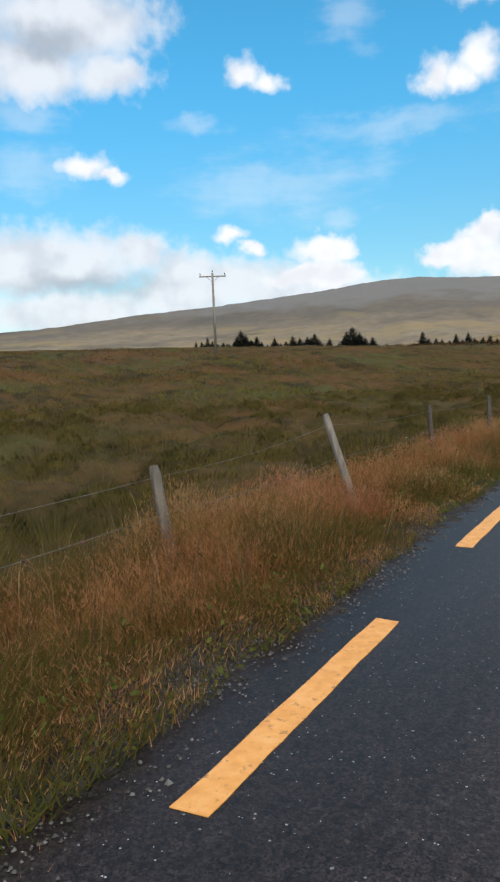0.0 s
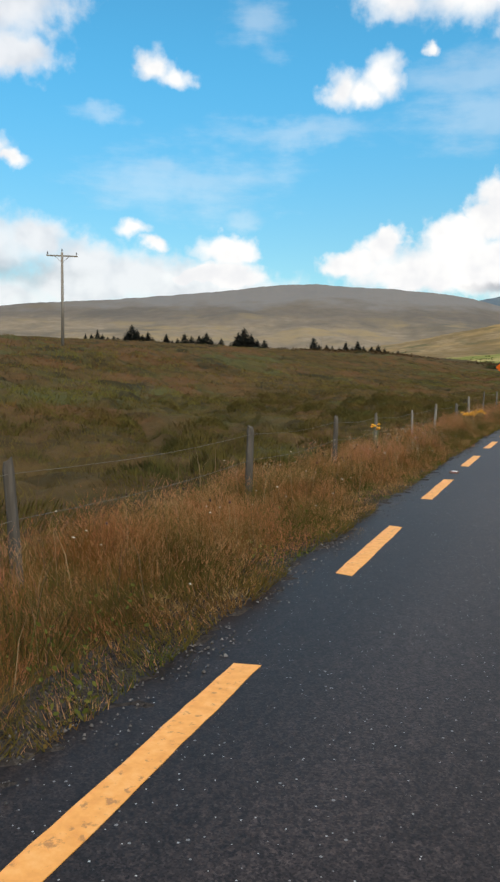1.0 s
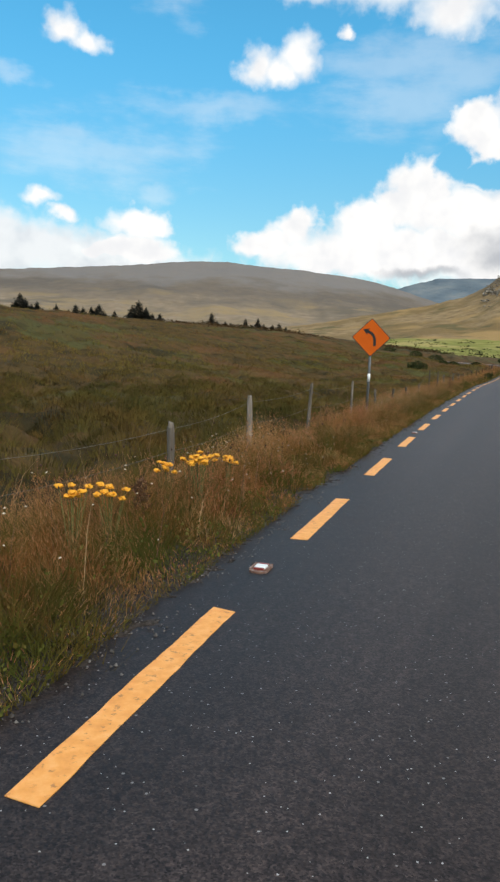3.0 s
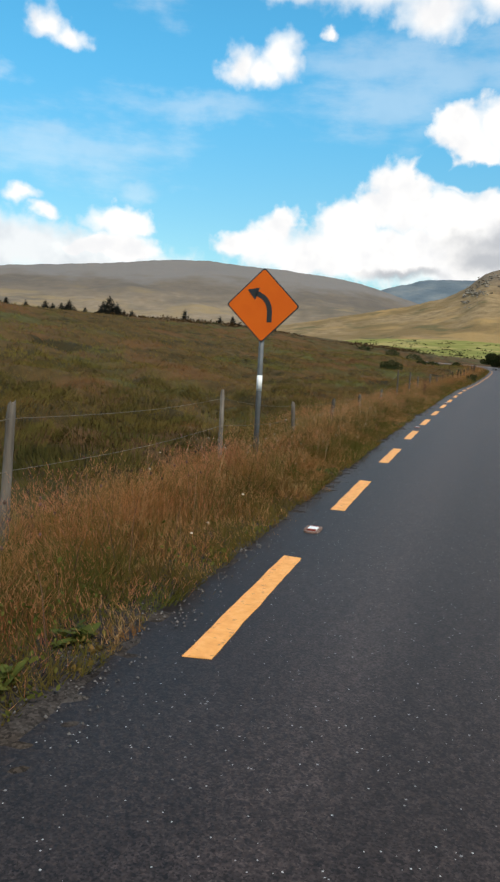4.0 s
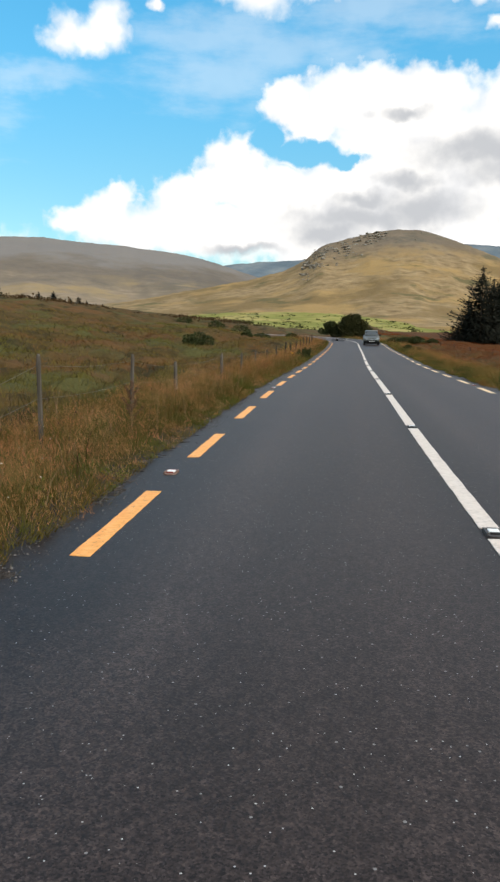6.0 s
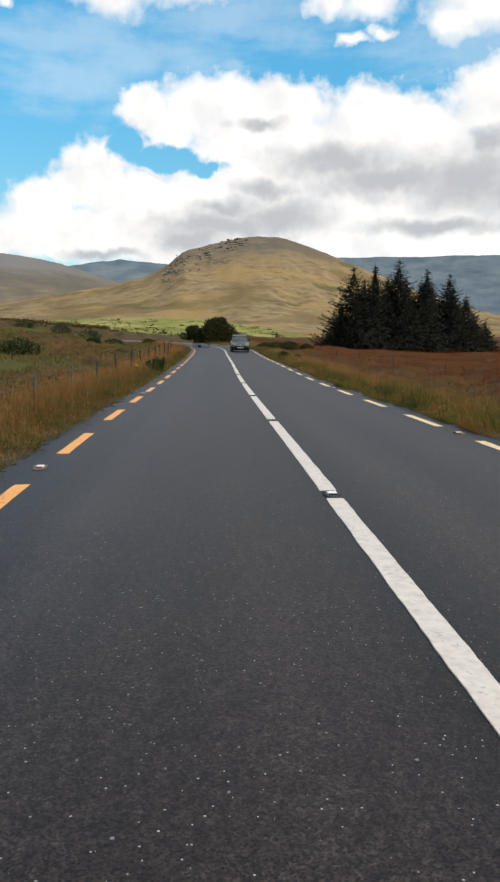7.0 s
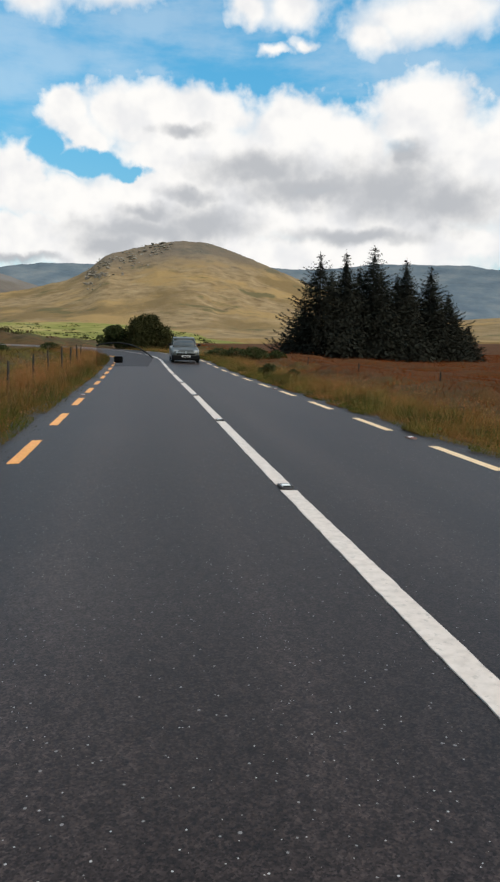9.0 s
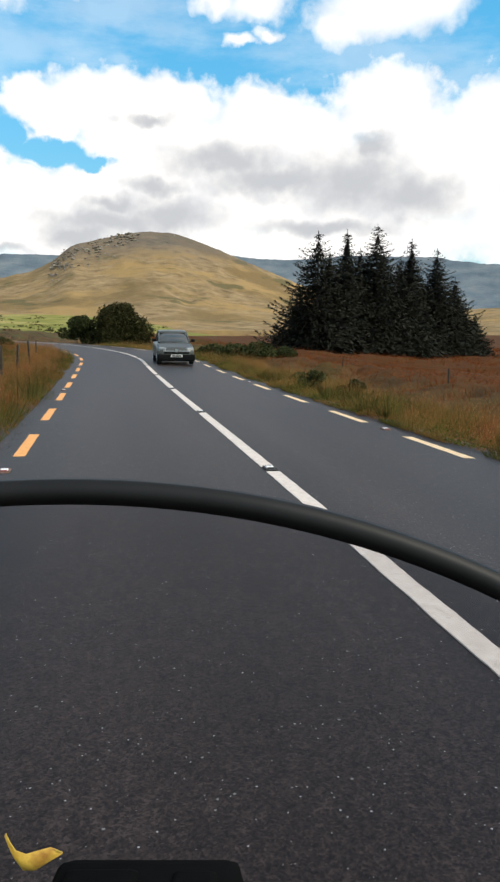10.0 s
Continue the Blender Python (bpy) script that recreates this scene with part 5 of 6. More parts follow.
def far_row():
    """The broken line of small conifers on the skyline: three shapes, each planted many times."""
    kinds = []
    for k, (h, r) in enumerate(((10, 3.6), (8, 3.8), (11, 4.2))):
        kinds.append((k, h, r))
    spots = []
    for x, h in ((118, .8), (134, 1.0), (150, 1.0), (163, .8), (176, .9), (190, .7), (205, .6), (222, 1.2), (232, 1.3), (243, 1.1), (254, 1.0), (266, .8), (302, .8), (313, .6), (335, .8), (347, .9), (360, 1.0), (372, .8), (395, .6),
                 (420, 1.1), (428, 1.25), (438, .9), (456, .5)):
        t = (x - 228) / 199
        spots.append((-274 + 107 * t, 385 - 53 * t, h * 0.98))
    for x, h in ((552, .95), (562, .7), (576, .7), (600, .5), (612, .8), (624, .75), (634, .9), (645, .6), (660, .8), (672, .7), (684, .6), (692, .4)):
        t = (x - 555) / 135
        spots.append((-128 + 31 * t, 329 + 12 * t, h * 0.85))
    spots += [(x + 5, y + 4, f * 0.72) for x, y, f in spots] + [(x - 4, y + 9, f * 0.6) for x, y, f in spots[::2]] + [(x + 2.5, y - 2, f * 0.5) for x, y, f in spots] + [(x - 3, y - 3, f * 0.42) for x, y, f in spots]
    firsts = []
    for n, (x, y, f) in enumerate(spots):
        k, h, r = kinds[n % 3]
        g = float(land_z(x, y))
        if n < 3:
            ob = plant_spruce((x, y), h, r, 40 + k, "small dark conifer on the moor skyline", "conifers on the skyline", step_=0.6, spray=0.8, per=7, low=0.03, core=1.3, heart=150)
            ob.scale = (f, f, f)
            firsts.append(ob)
        else:
            ob = copy_thing(firsts[n % 3], pose(x, y, g, 0, 0, 77 * n))
            w = random.uniform(1.2, 1.7)
            ob.scale = (f * w, f * w, f * random.uniform(0.85, 1.1))


far_row()


def leafy(name, place, lobes, count, leaf, label, category, group="", mat_=None, stems=7):
    """A bush or low tree: stems and a crown of leaves over several uneven lobes (x, y, z, radius, height)."""
    ob = tagged(new(name), label, category, group)
    org, way = [], []
    total = sum(l[3] ** 2 for l in lobes)
    for lx, ly, lz, lr, lh in lobes:
        n = int(count * lr**2 / total)
        d = np.random.normal(0, 1, (n, 3))
        d /= np.linalg.norm(d, axis=1, keepdims=True)
        rad = np.random.uniform(0.45, 1.0, n) ** 0.6 * (1 + 0.20 * waves(2.2 * d[:, 0] + lx, 2.2 * d[:, 2] + 1.3 * d[:, 1], 1.1, 3) + 0.16 * waves(2.2 * d[:, 0] + lx, 2.2 * d[:, 2] + 1.3 * d[:, 1], 0.4, 5))
        org.append(d * rad[:, None] * [lr, lr, lh] + [lx, ly, lz])
        way.append(d + np.random.normal(0, 0.7, (n, 3)))
    org, way = np.concatenate(org), np.concatenate(way)
    ok = org[:, 2] > 0.03
    V, F = sprays(org[ok], way[ok], leaf, 0.8)
    bm = bmesh.new()
    for k in range(stems):
        l = lobes[k % len(lobes)]
        foot = Vector((l[0] * 0.4 + 0.15 * math.sin(5 * k), l[1] * 0.4 + 0.15 * math.cos(3 * k), -0.2))
        mid = Vector((l[0] * 0.7, l[1] * 0.7, l[2] * 0.6))
        rod(bm, foot, mid, 0.03 * l[3] + 0.012, 0.02 * l[3] + 0.008, 6)
        rod(bm, mid, Vector((l[0] + 0.2 * l[3] * math.sin(k), l[1], l[2] + 0.4 * l[4])), 0.02 * l[3] + 0.008, 0.006, 6)
    part("stems", bm, BARK, ob)
    piece("crown", mesh_from("crown", V, F, mat_ or LEAF), ob)
    ob.matrix_basis = pose(place[0], place[1], float(land_z(place[0], place[1])))
    return ob


GORSE = material("gorse", [(0.020, 0.026, 0.010), (0.045, 0.055, 0.018), (0.085, 0.085, 0.028)], scale=1.2, rough=0.8, island=0.5, through_light=0.2, spec=0.15)
def ragged_crown(wide, high, count, seed):
    """Small overlapping lobes that fill a dome of that half width and height, with a broken outline."""
    rng = random.Random(seed)
    lobes = []
    for k in range(count):
        a, d, u = rng.uniform(0, 6.28), rng.uniform(0, 1) ** 0.6, rng.uniform(0.12, 1.0)
        reach = wide * math.sqrt(max(0.05, 1.1 - (u * 1.02) ** 2.2)) * rng.uniform(0.75, 1.12)
        r = rng.uniform(0.16, 0.34) * min(wide, high)
        lobes.append((reach * d * math.cos(a), 0.6 * reach * d * math.sin(a), high * u * 0.93, r, r * rng.uniform(0.7, 1.2)))
    return lobes


leafy("hedge_tree", (2.3, 169.5), ragged_crown(2.35, 3.5, 80, 5), 34000, 0.12, "dense dark green hedgerow tree where the road bends", "tree", stems=12)
leafy("hedge_shrub", (-0.7, 170.2), ragged_crown(1.4, 2.2, 44, 8), 12000, 0.12, "olive green shrub beside the hedgerow tree", "bush", "", GORSE)
leafy("gorse_bush", (-9.1, 114.0), ((-0.6, 0, 0.40, 0.55, 0.42), (0.1, 0.1, 0.55, 0.6, 0.45), (0.7, 0.2, 0.35, 0.55, 0.4), (-0.2, 0, 0.2, 0.8, 0.3)), 3000, 0.10, "low dark gorse bush on the moor", "bush", "bushes", GORSE)
for k, (x, y, r) in enumerate(((7.4, 150, 0.7), (8.4, 148, 0.8), (9.6, 147.5, 0.7), (11.6, 149.5, 0.55), (7.7, 131, 0.3))):
    leafy("gorse_bush", (x, y), ((0, 0, 0.45 * r, r, 0.7 * r), (0.8 * r, 0.3, 0.35 * r, 0.7 * r, 0.5 * r), (-0.8 * r, 0, 0.3 * r, 0.7 * r, 0.45 * r)), 2600, 0.10, "low dark green gorse bush on the verge", "bush", "bushes", GORSE)
for k, (x, y, r) in enumerate(((-8.5, 150, 0.9), (-12, 156, 1.1), (-16, 160, 1.0), (-5.5, 158, 0.7), (-22, 168, 1.0), (-9, 140, 0.5), (-30, 185, 1.2))):
    leafy("gorse_bush", (x, y), ((0, 0, 0.4 * r, r, 0.65 * r), (0.7 * r, 0.2, 0.3 * r, 0.6 * r, 0.5 * r)), 1500, 0.11, "scrubby olive bush in the moor grass", "bush", "bushes", GORSE)


def brow_heather():
    """Dark and russet heather along the brow of the moor, too fine to tell apart: one mesh."""
    n, k = 420, 16
    t = np.random.uniform(0, 1, n)
    x = -58 + 40 * t + np.random.normal(0, 2.6, n)
    y = 149 + 73 * t ** 1.1 + np.random.normal(0, 5.0, n)
    size = np.random.uniform(0.35, 1.0, n)
    org = np.repeat(np.stack([x, y, land_z(x, y) + 0.12], -1), k, 0) + np.random.normal(0, 1, (n * k, 3)) * np.repeat(size, k)[:, None] * [1.3, 0.7, 0.16]
    V, F = sprays(org, np.random.normal(0, 1, (n * k, 3)) + [0, 0, 0.5], 0.30, 0.7)
    tagged(piece("brow_heather", mesh_from("brow_heather", V, F, RIDGE)), "dark russet heather along the brow of the moor", "heather", kind="stuff")


RIDGE = material("ridge_heather", [(0.045, 0.026, 0.013), (0.075, 0.044, 0.020), (0.110, 0.064, 0.028)], scale=0.3, rough=0.9, island=0.5, patch=[((0.040, 0.040, 0.015), 0.52, 0.62)], patch_scale=0.1, through_light=0.2, spec=0.05)
brow_heather()
WEED = material("tall_weeds", [(0.026, 0.030, 0.012), (0.058, 0.062, 0.022), (0.11, 0.105, 0.034)], scale=2, rough=0.8, island=0.5, through_light=0.25, spec=0.15)
for x, y, r, h in ((-0.52, 104.5, 0.34, 0.62), (-0.8, 105.1, 0.3, 0.5), (7.1, 127.5, 0.42, 0.62), (7.9, 126.5, 0.3, 0.42)):
    lobes = [(random.gauss(0, 0.45 * r), random.gauss(0, 0.45 * r), h * f, r * random.uniform(0.2, 0.42), h * random.uniform(0.12, 0.26)) for f in (0.12, 0.15, 0.25, 0.3, 0.4, 0.42, 0.5, 0.55, 0.62, 0.7, 0.75, 0.82, 0.88)]
    leafy("tall_weeds", (x, y), lobes, 2000, 0.05, "tall dark green weeds in the verge grass", "weed", "tall weeds", WEED)


def valley_scrub():
    """Far bushes and hedge scraps over the pasture, too small to tell apart: one mesh."""
    n = 260
    az_, t = np.random.uniform(-15, 5, n), np.random.uniform(0.02, 0.95, n)
    az_ = az_ + 0.5 * np.round(waves(az_, t * 9, 3.0, 3) * 2)
    top = curve_through(np.array([-26, -18, -12, -7, -2, 2, 6, 10.0]), np.array([0.3, 0.9, 1.5, 1.8, 1.8, 1.5, 0.9, 0.4]), az_)
    r = 420 + 480 * t**0.9
    z = EYE[2] + r * np.tan(np.radians(0.3 + (top - 0.3) * t))
    c = np.stack([EYE[0] + r * np.sin(np.radians(az_)), EYE[1] + r * np.cos(np.radians(az_)), z], -1)
    k = 14
    size = np.random.uniform(0.4, 1.3, n)
    org = np.repeat(c, k, 0) + np.random.normal(0, 1, (n * k, 3)) * np.repeat(size, k)[:, None] * [2.4, 0.8, 0.25]
    V, F = sprays(org, np.random.normal(0, 1, (n * k, 3)) + [0, 0, 0.5], 1.1, 0.9)
    tagged(piece("valley_scrub", mesh_from("valley_scrub", V, F, LEAF)), "scattered dark bushes and hedge scraps on the far pasture", "bush", kind="stuff")


valley_scrub()


# ---- the pole on the brow ----
def power_pole(x, y, top, arm, label):
    h = top - float(land_z(x, y))
    ob = tagged(new("power_pole"), label, "utility pole")
    bm = bmesh.new()
    rod(bm, (0, 0, -0.6), (0, 0, h), 0.15, 0.10, 12)
    part("mast", bm, POLEWOOD, ob, shade=True)
    if arm:
        bm = bmesh.new()
        box(bm, -arm, arm, -0.06, 0.06, h - 0.38, h - 0.26, bevel=0.01)
        rod(bm, (-0.7, 0, h - 0.32), (0, 0, h - 0.9), 0.02, 0.02, 6)
        rod(bm, (0.7, 0, h - 0.32), (0, 0, h - 0.9), 0.02, 0.02, 6)
        part("crossarm", bm, POLEWOOD, ob)
        for k in (-arm + 0.1, 0, arm - 0.1):
            bm = bmesh.new()
            z0 = h - 0.26 if k else h
            rod(bm, (k, 0, z0), (k, 0, z0 + 0.12), 0.02, 0.02, 6)
            for j in range(3):
                rod(bm, (k, 0, z0 + 0.10 + 0.07 * j), (k, 0, z0 + 0.16 + 0.07 * j), 0.075 - 0.012 * j, 0.05 - 0.01 * j, 10)
            part("insulator", bm, IRON, ob, "dark ribbed insulator")
    ob.matrix_basis = pose(x, y, float(land_z(x, y)), 0, 0, 38)
    return ob


power_pole(-41.2, 59.3, 12.1, 1.35, "tall grey timber electricity pole with a crossarm and insulators")
power_pole(-98.0, 262.0, 14.5, 0.8, "small pale electricity pole far off on the moor")


# ---- the bend sign ----
def bend_sign():
    x, y = -1.07, 47.26
    g = float(land_z(x, y))
    ob = tagged(new("road_sign"), "orange diamond warning sign with a black arrow on a post", "road sign")
    top = 2.66 - g
    c = top - 0.545
    m = Matrix.Translation((0, 0, c)) @ Euler((0, radians(45), 0)).to_matrix().to_4x4()

    def plate(name, half, y0, y1, mat_, label=""):
        bm = bmesh.new()
        box(bm, -half, half, y0, y1, -half, half, m)
        es = [e for e in bm.edges if abs((e.verts[0].co - e.verts[1].co).normalized().y) > 0.9]
        bmesh.ops.bevel(bm, geom=es, offset=0.035, segments=4, affect="EDGES", profile=0.5)
        return part(name, bm, mat_, ob, label)

    plate("backing", 0.385, -0.008, 0.004, BLACK, "black border plate with rounded corners")
    plate("face", 0.368, -0.012, -0.006, ORANGE, "orange reflective face")
    # the arrow: a stem that rises and bends to the left, with a head
    bm = bmesh.new()
    path = [(0.105, -0.24), (0.105, -0.10), (0.095, -0.02), (0.06, 0.06), (0.01, 0.115), (-0.06, 0.155), (-0.115, 0.175)]
    half, left_, right_ = 0.037, [], []
    for k, (px, pz) in enumerate(path):
        a, b = path[max(0, k - 1)], path[min(len(path) - 1, k + 1)]
        d = Vector((b[0] - a[0], b[1] - a[1])).normalized()
        left_.append((px - d.y * half, pz + d.x * half)), right_.append((px + d.y * half, pz - d.x * half))
    d = Vector((path[-1][0] - path[-2][0], path[-1][1] - path[-2][1])).normalized()
    nrm, e = Vector((-d.y, d.x)), Vector(path[-1])
    head = [e + nrm * -0.095 + d * -0.03, e + d * 0.13, e + nrm * 0.095 + d * -0.03]
    outline = right_ + [tuple(h) for h in head] + left_[::-1]
    for q in range(len(path) - 1):
        bm.faces.new([bm.verts.new((px, -0.0155, c + pz)) for px, pz in (right_[q], right_[q + 1], left_[q + 1], left_[q])])
    bm.faces.new([bm.verts.new((h[0], -0.0155, c + h[1])) for h in head])
    bmesh.ops.remove_doubles(bm, verts=bm.verts, dist=0.001)
    bm.normal_update()
    bmesh.ops.solidify(bm, geom=list(bm.faces), thickness=0.003)
    part("arrow", bm, BLACK, ob, "black arrow bending left")
    bm = bmesh.new()
    rod(bm, (0, 0.04, -0.4), (0, 0.04, c + 0.45), 0.038, 0.038, 14)
    part("post", bm, STEEL, ob, shade=True)
    bm = bmesh.new()
    rod(bm, (0, 0.04, 1.09), (0, 0.04, 1.32), 0.0405, 0.0405, 14)
    part("sleeve", bm, BAND, ob, "white reflective sleeve", True)
    for z in (c - 0.2, c + 0.2):
        bm = bmesh.new()
        box(bm, -0.05, 0.05, 0.004, 0.085, z - 0.02, z + 0.02, bevel=0.008)
        part("clamp", bm, STEEL, ob)
    ob.matrix_basis = pose(x, y, g, 0, 0.0, 7)


bend_sign()


# ---- wild flowers and weeds ----
GOLD = material("ragwort_flower", [(0.62, 0.22, 0.01), (0.78, 0.36, 0.015)], scale=30, rough=0.7, island=0.5)
CREAM = material("yarrow_flower", [(0.36, 0.26, 0.16), (0.58, 0.48, 0.36)], scale=30, rough=0.8, island=0.5)
STALK = material("flower_stalk", [(0.07, 0.075, 0.018), (0.14, 0.13, 0.03)], scale=5, rough=0.8, island=0.4)
DOCK = material("dock_leaf", [(0.050, 0.066, 0.012), (0.085, 0.102, 0.018), (0.125, 0.130, 0.027)], scale=8, rough=0.7, island=0.5, through_light=0.3, spec=0.2)


def ragwort(x, y, h, seed):
    rng = random.Random(seed)
    ob = tagged(new("ragwort"), "yellow-flowered ragwort in the verge grass", "wild flower", "ragwort plants")
    for k in range(9):
        a, r = rng.uniform(0, 6.28), rng.uniform(0.01, 0.12)
        tip = Vector((r * math.cos(a), r * math.sin(a), h * rng.uniform(0.85, 1)))
        bm = bmesh.new()
        rod(bm, (0, 0, -0.05), tip * 0.6, 0.005, 0.004, 5)
        rod(bm, tip * 0.6, tip, 0.004, 0.003, 5)
        part("stalk", bm, STALK, ob)
        bm = bmesh.new()
        bmesh.ops.create_icosphere(bm, subdivisions=2, radius=1, matrix=Matrix.Translation(tip) @ Matrix.Diagonal((0.030, 0.030, 0.016, 1)))
        for q in bm.verts:
            q.co += Vector((rng.uniform(-0.010, 0.010), rng.uniform(-0.010, 0.010), rng.uniform(-0.008, 0.008)))
        part("flower_head", bm, GOLD, ob, "bright yellow flower head")
    ob.matrix_basis = pose(x, y, float(land_z(x, y)))


for k, (s, o, h) in enumerate(((20.9, -1.75, 0.72), (30.6, -1.3, 0.62), (30.9, -1.15, 0.55), (32.4, -1.0, 0.6), (33.0, -1.35, 0.55), (33.1, -1.2, 0.60), (33.35, -1.05, 0.5), (32.8, -1.55, 0.5), (100.5, -1.1, 0.55))):
    x, y, _ = on_road(s, o)
    ragwort(float(x), float(y), h, k)


def yarrow():
    """Countless small white flower heads over the verge, over the stalks."""
    s = np.concatenate([np.random.normal(m, w, n) for m, w, n in ((21.8, 1.9, 170), (26.5, 3.0, 60), (35.5, 1.8, 110), (46.5, 2.0, 80), (53.0, 2.5, 70), (14.0, 4.0, 60), (62.0, 5.0, 60), (100, 12, 60))])
    o = -np.random.uniform(0.55, 2.0, len(s))
    p = on_road(s, o)
    h = np.random.uniform(0.30, 0.62, len(s)) * (0.45 + 0.55 * smooth(0.5, 1.2, -o))
    g = land_z(p[:, 0], p[:, 1])
    V, F = [], []
    for (x, y, _), hh, z in zip(p, h, g):
        r = np.random.uniform(0.006, 0.016)
        b = len(V)
        tx, ty = np.random.uniform(-0.3, 0.3, 2)
        ring = [(x + r * math.cos(a), y + r * math.sin(a), z + hh + r * (tx * math.cos(a) + ty * math.sin(a))) for a in np.linspace(0, 2 * np.pi, 7)[:-1]]
        V += ring + [(x, y, z + hh + 0.008)]
        F += [(b + q, b + (q + 1) % 6, b + 6) for q in range(6)]
    tagged(piece("white_flowers", mesh_from("white_flowers", V, F, CREAM, False)), "scattered small white flower heads over the verge", "wild flower", kind="stuff")


yarrow()


def knapweed():
    """Dark seed heads on the stems behind the verge."""
    n = 420
    s = np.concatenate([np.random.uniform(-4, 80, n // 2), np.random.normal(22, 3, n // 4), np.random.normal(38, 4, n // 4)])
    p = on_road(s, -np.random.uniform(0.9, 2.3, len(s)))
    z = land_z(p[:, 0], p[:, 1]) + np.random.uniform(0.38, 0.66, len(s))
    r = np.random.uniform(0.007, 0.014, len(s))
    base = np.array([(1, 0, 0), (-0.5, 0.87, 0), (-0.5, -0.87, 0), (0, 0, 1.3), (0, 0, -1.3)], float)
    V = base[None] * r[:, None, None] + np.stack([p[:, 0], p[:, 1], z], -1)[:, None]
    tri = np.array([(0, 1, 3), (1, 2, 3), (2, 0, 3), (1, 0, 4), (2, 1, 4), (0, 2, 4)])
    F = (5 * np.arange(len(s))[:, None, None] + tri[None]).reshape(-1, 3)
    tagged(piece("seed_knobs", mesh_from("seed_knobs", V.reshape(-1, 3), F, KNOB, False)), "dark brown knapweed seed heads over the verge", "wild flower", kind="stuff")


KNOB = material("dark_seed_head", [(0.022, 0.012, 0.008), (0.06, 0.03, 0.018), (0.16, 0.07, 0.06)], scale=20, rough=0.9, island=0.8)
knapweed()


def dock(x, y, size, seed, label):
    """A clump of broad leaves, each folded along its rib."""
    rng = random.Random(seed)
    bm = bmesh.new()
    for k in range(26):
        a, up = rng.uniform(0, 6.28), rng.uniform(0.2, 1.1)
        ln = size * rng.uniform(0.5, 1.0)
        d = Vector((math.cos(a) * math.cos(up), math.sin(a) * math.cos(up), math.sin(up)))
        sd = Vector((-math.sin(a), math.cos(a), 0))
        root = Vector((rng.uniform(-0.25, 0.25) * size * 2, rng.uniform(-0.25, 0.25) * size * 2, 0))
        rows_ = []
        for t, w in ((0, 0.02), (0.3, 0.16), (0.6, 0.2), (0.85, 0.12), (1, 0.01)):
            c = root + d * ln * t - Vector((0, 0, 0.35 * ln * t * t))
            lift = Vector((0, 0, 0.05 * ln))
            rows_.append([bm.verts.new(c - sd * w * ln + lift), bm.verts.new(c), bm.verts.new(c + sd * w * ln + lift)])
        for p, q in zip(rows_, rows_[1:]):
            bm.faces.new((p[0], p[1], q[1], q[0])), bm.faces.new((p[1], p[2], q[2], q[1]))
    ob = part("dock_plant", bm, DOCK, None, "", True)
    tagged(ob, label, "weed", "broad-leaved weeds")
    ob.matrix_basis = pose(x, y, float(land_z(x, y)))


for k, (s, o, size) in enumerate(((38.0, -0.62, 0.17), (38.7, -0.70, 0.19), (39.3, -0.6, 0.15), (39.9, -0.55, 0.14), (37.3, -0.75, 0.19), (46.2, -0.55, 0.13), (48.0, -0.5, 0.12), (57.6, -0.55, 0.11), (2.0, -0.6, 0.12), (21.0, -0.6, 0.12))):
    x, y, _ = on_road(s, o)
    dock(float(x), float(y), size, k, "broad green dock leaves at the edge of the verge")


def dead_dock(x, y, h, seed):
    """A rust-brown seed dock: a stem with side branches set with clusters of dry seeds."""
    rng = random.Random(seed)
    np.random.seed(70 + seed)
    ob = tagged(new("seed_dock"), "dry rust-brown seed dock standing over the grass", "weed", "seed docks")
    bm, spots = bmesh.new(), []
    rod(bm, (0, 0, -0.05), (0.02, 0, h), 0.007, 0.003, 6)
    for k in range(12):
        z = h * (0.38 + 0.05 * k)
        a, ln = 2.4 * k + rng.uniform(-0.4, 0.4), h * rng.uniform(0.14, 0.30) * (1.15 - 0.06 * k)
        tip = Vector((ln * math.cos(a) * 0.7, ln * math.sin(a) * 0.7, z + ln * 0.8))
        rod(bm, (0, 0, z), tip, 0.004, 0.002, 5)
        spots += [Vector((0, 0, z)).lerp(tip, q / 7) for q in range(2, 8)]
    part("stem", bm, STALKS, ob)
    org = np.repeat(np.array(spots), 9, 0) + np.random.normal(0, 0.014, (len(spots) * 9, 3))
    V, F = sprays(org, np.random.normal(0, 1, (len(org), 3)), 0.017, 0.9)
    tagged(piece("seeds", mesh_from("seeds", V, F, DOCK_SEED), ob), "rusty clusters of dry seeds", kind="stuff")
    ob.matrix_basis = pose(x, y, float(land_z(x, y)))


DOCK_SEED = material("dock_seeds", [(0.060, 0.026, 0.012), (0.105, 0.045, 0.019), (0.165, 0.080, 0.034)], scale=6, rough=0.9, island=0.6)
for k, (s, o, h) in enumerate(((69.2, -1.02, 0.80), (31.6, -1.25, 0.50))):
    x, y, _ = on_road(s, o)
    dead_dock(float(x), float(y), h, k)


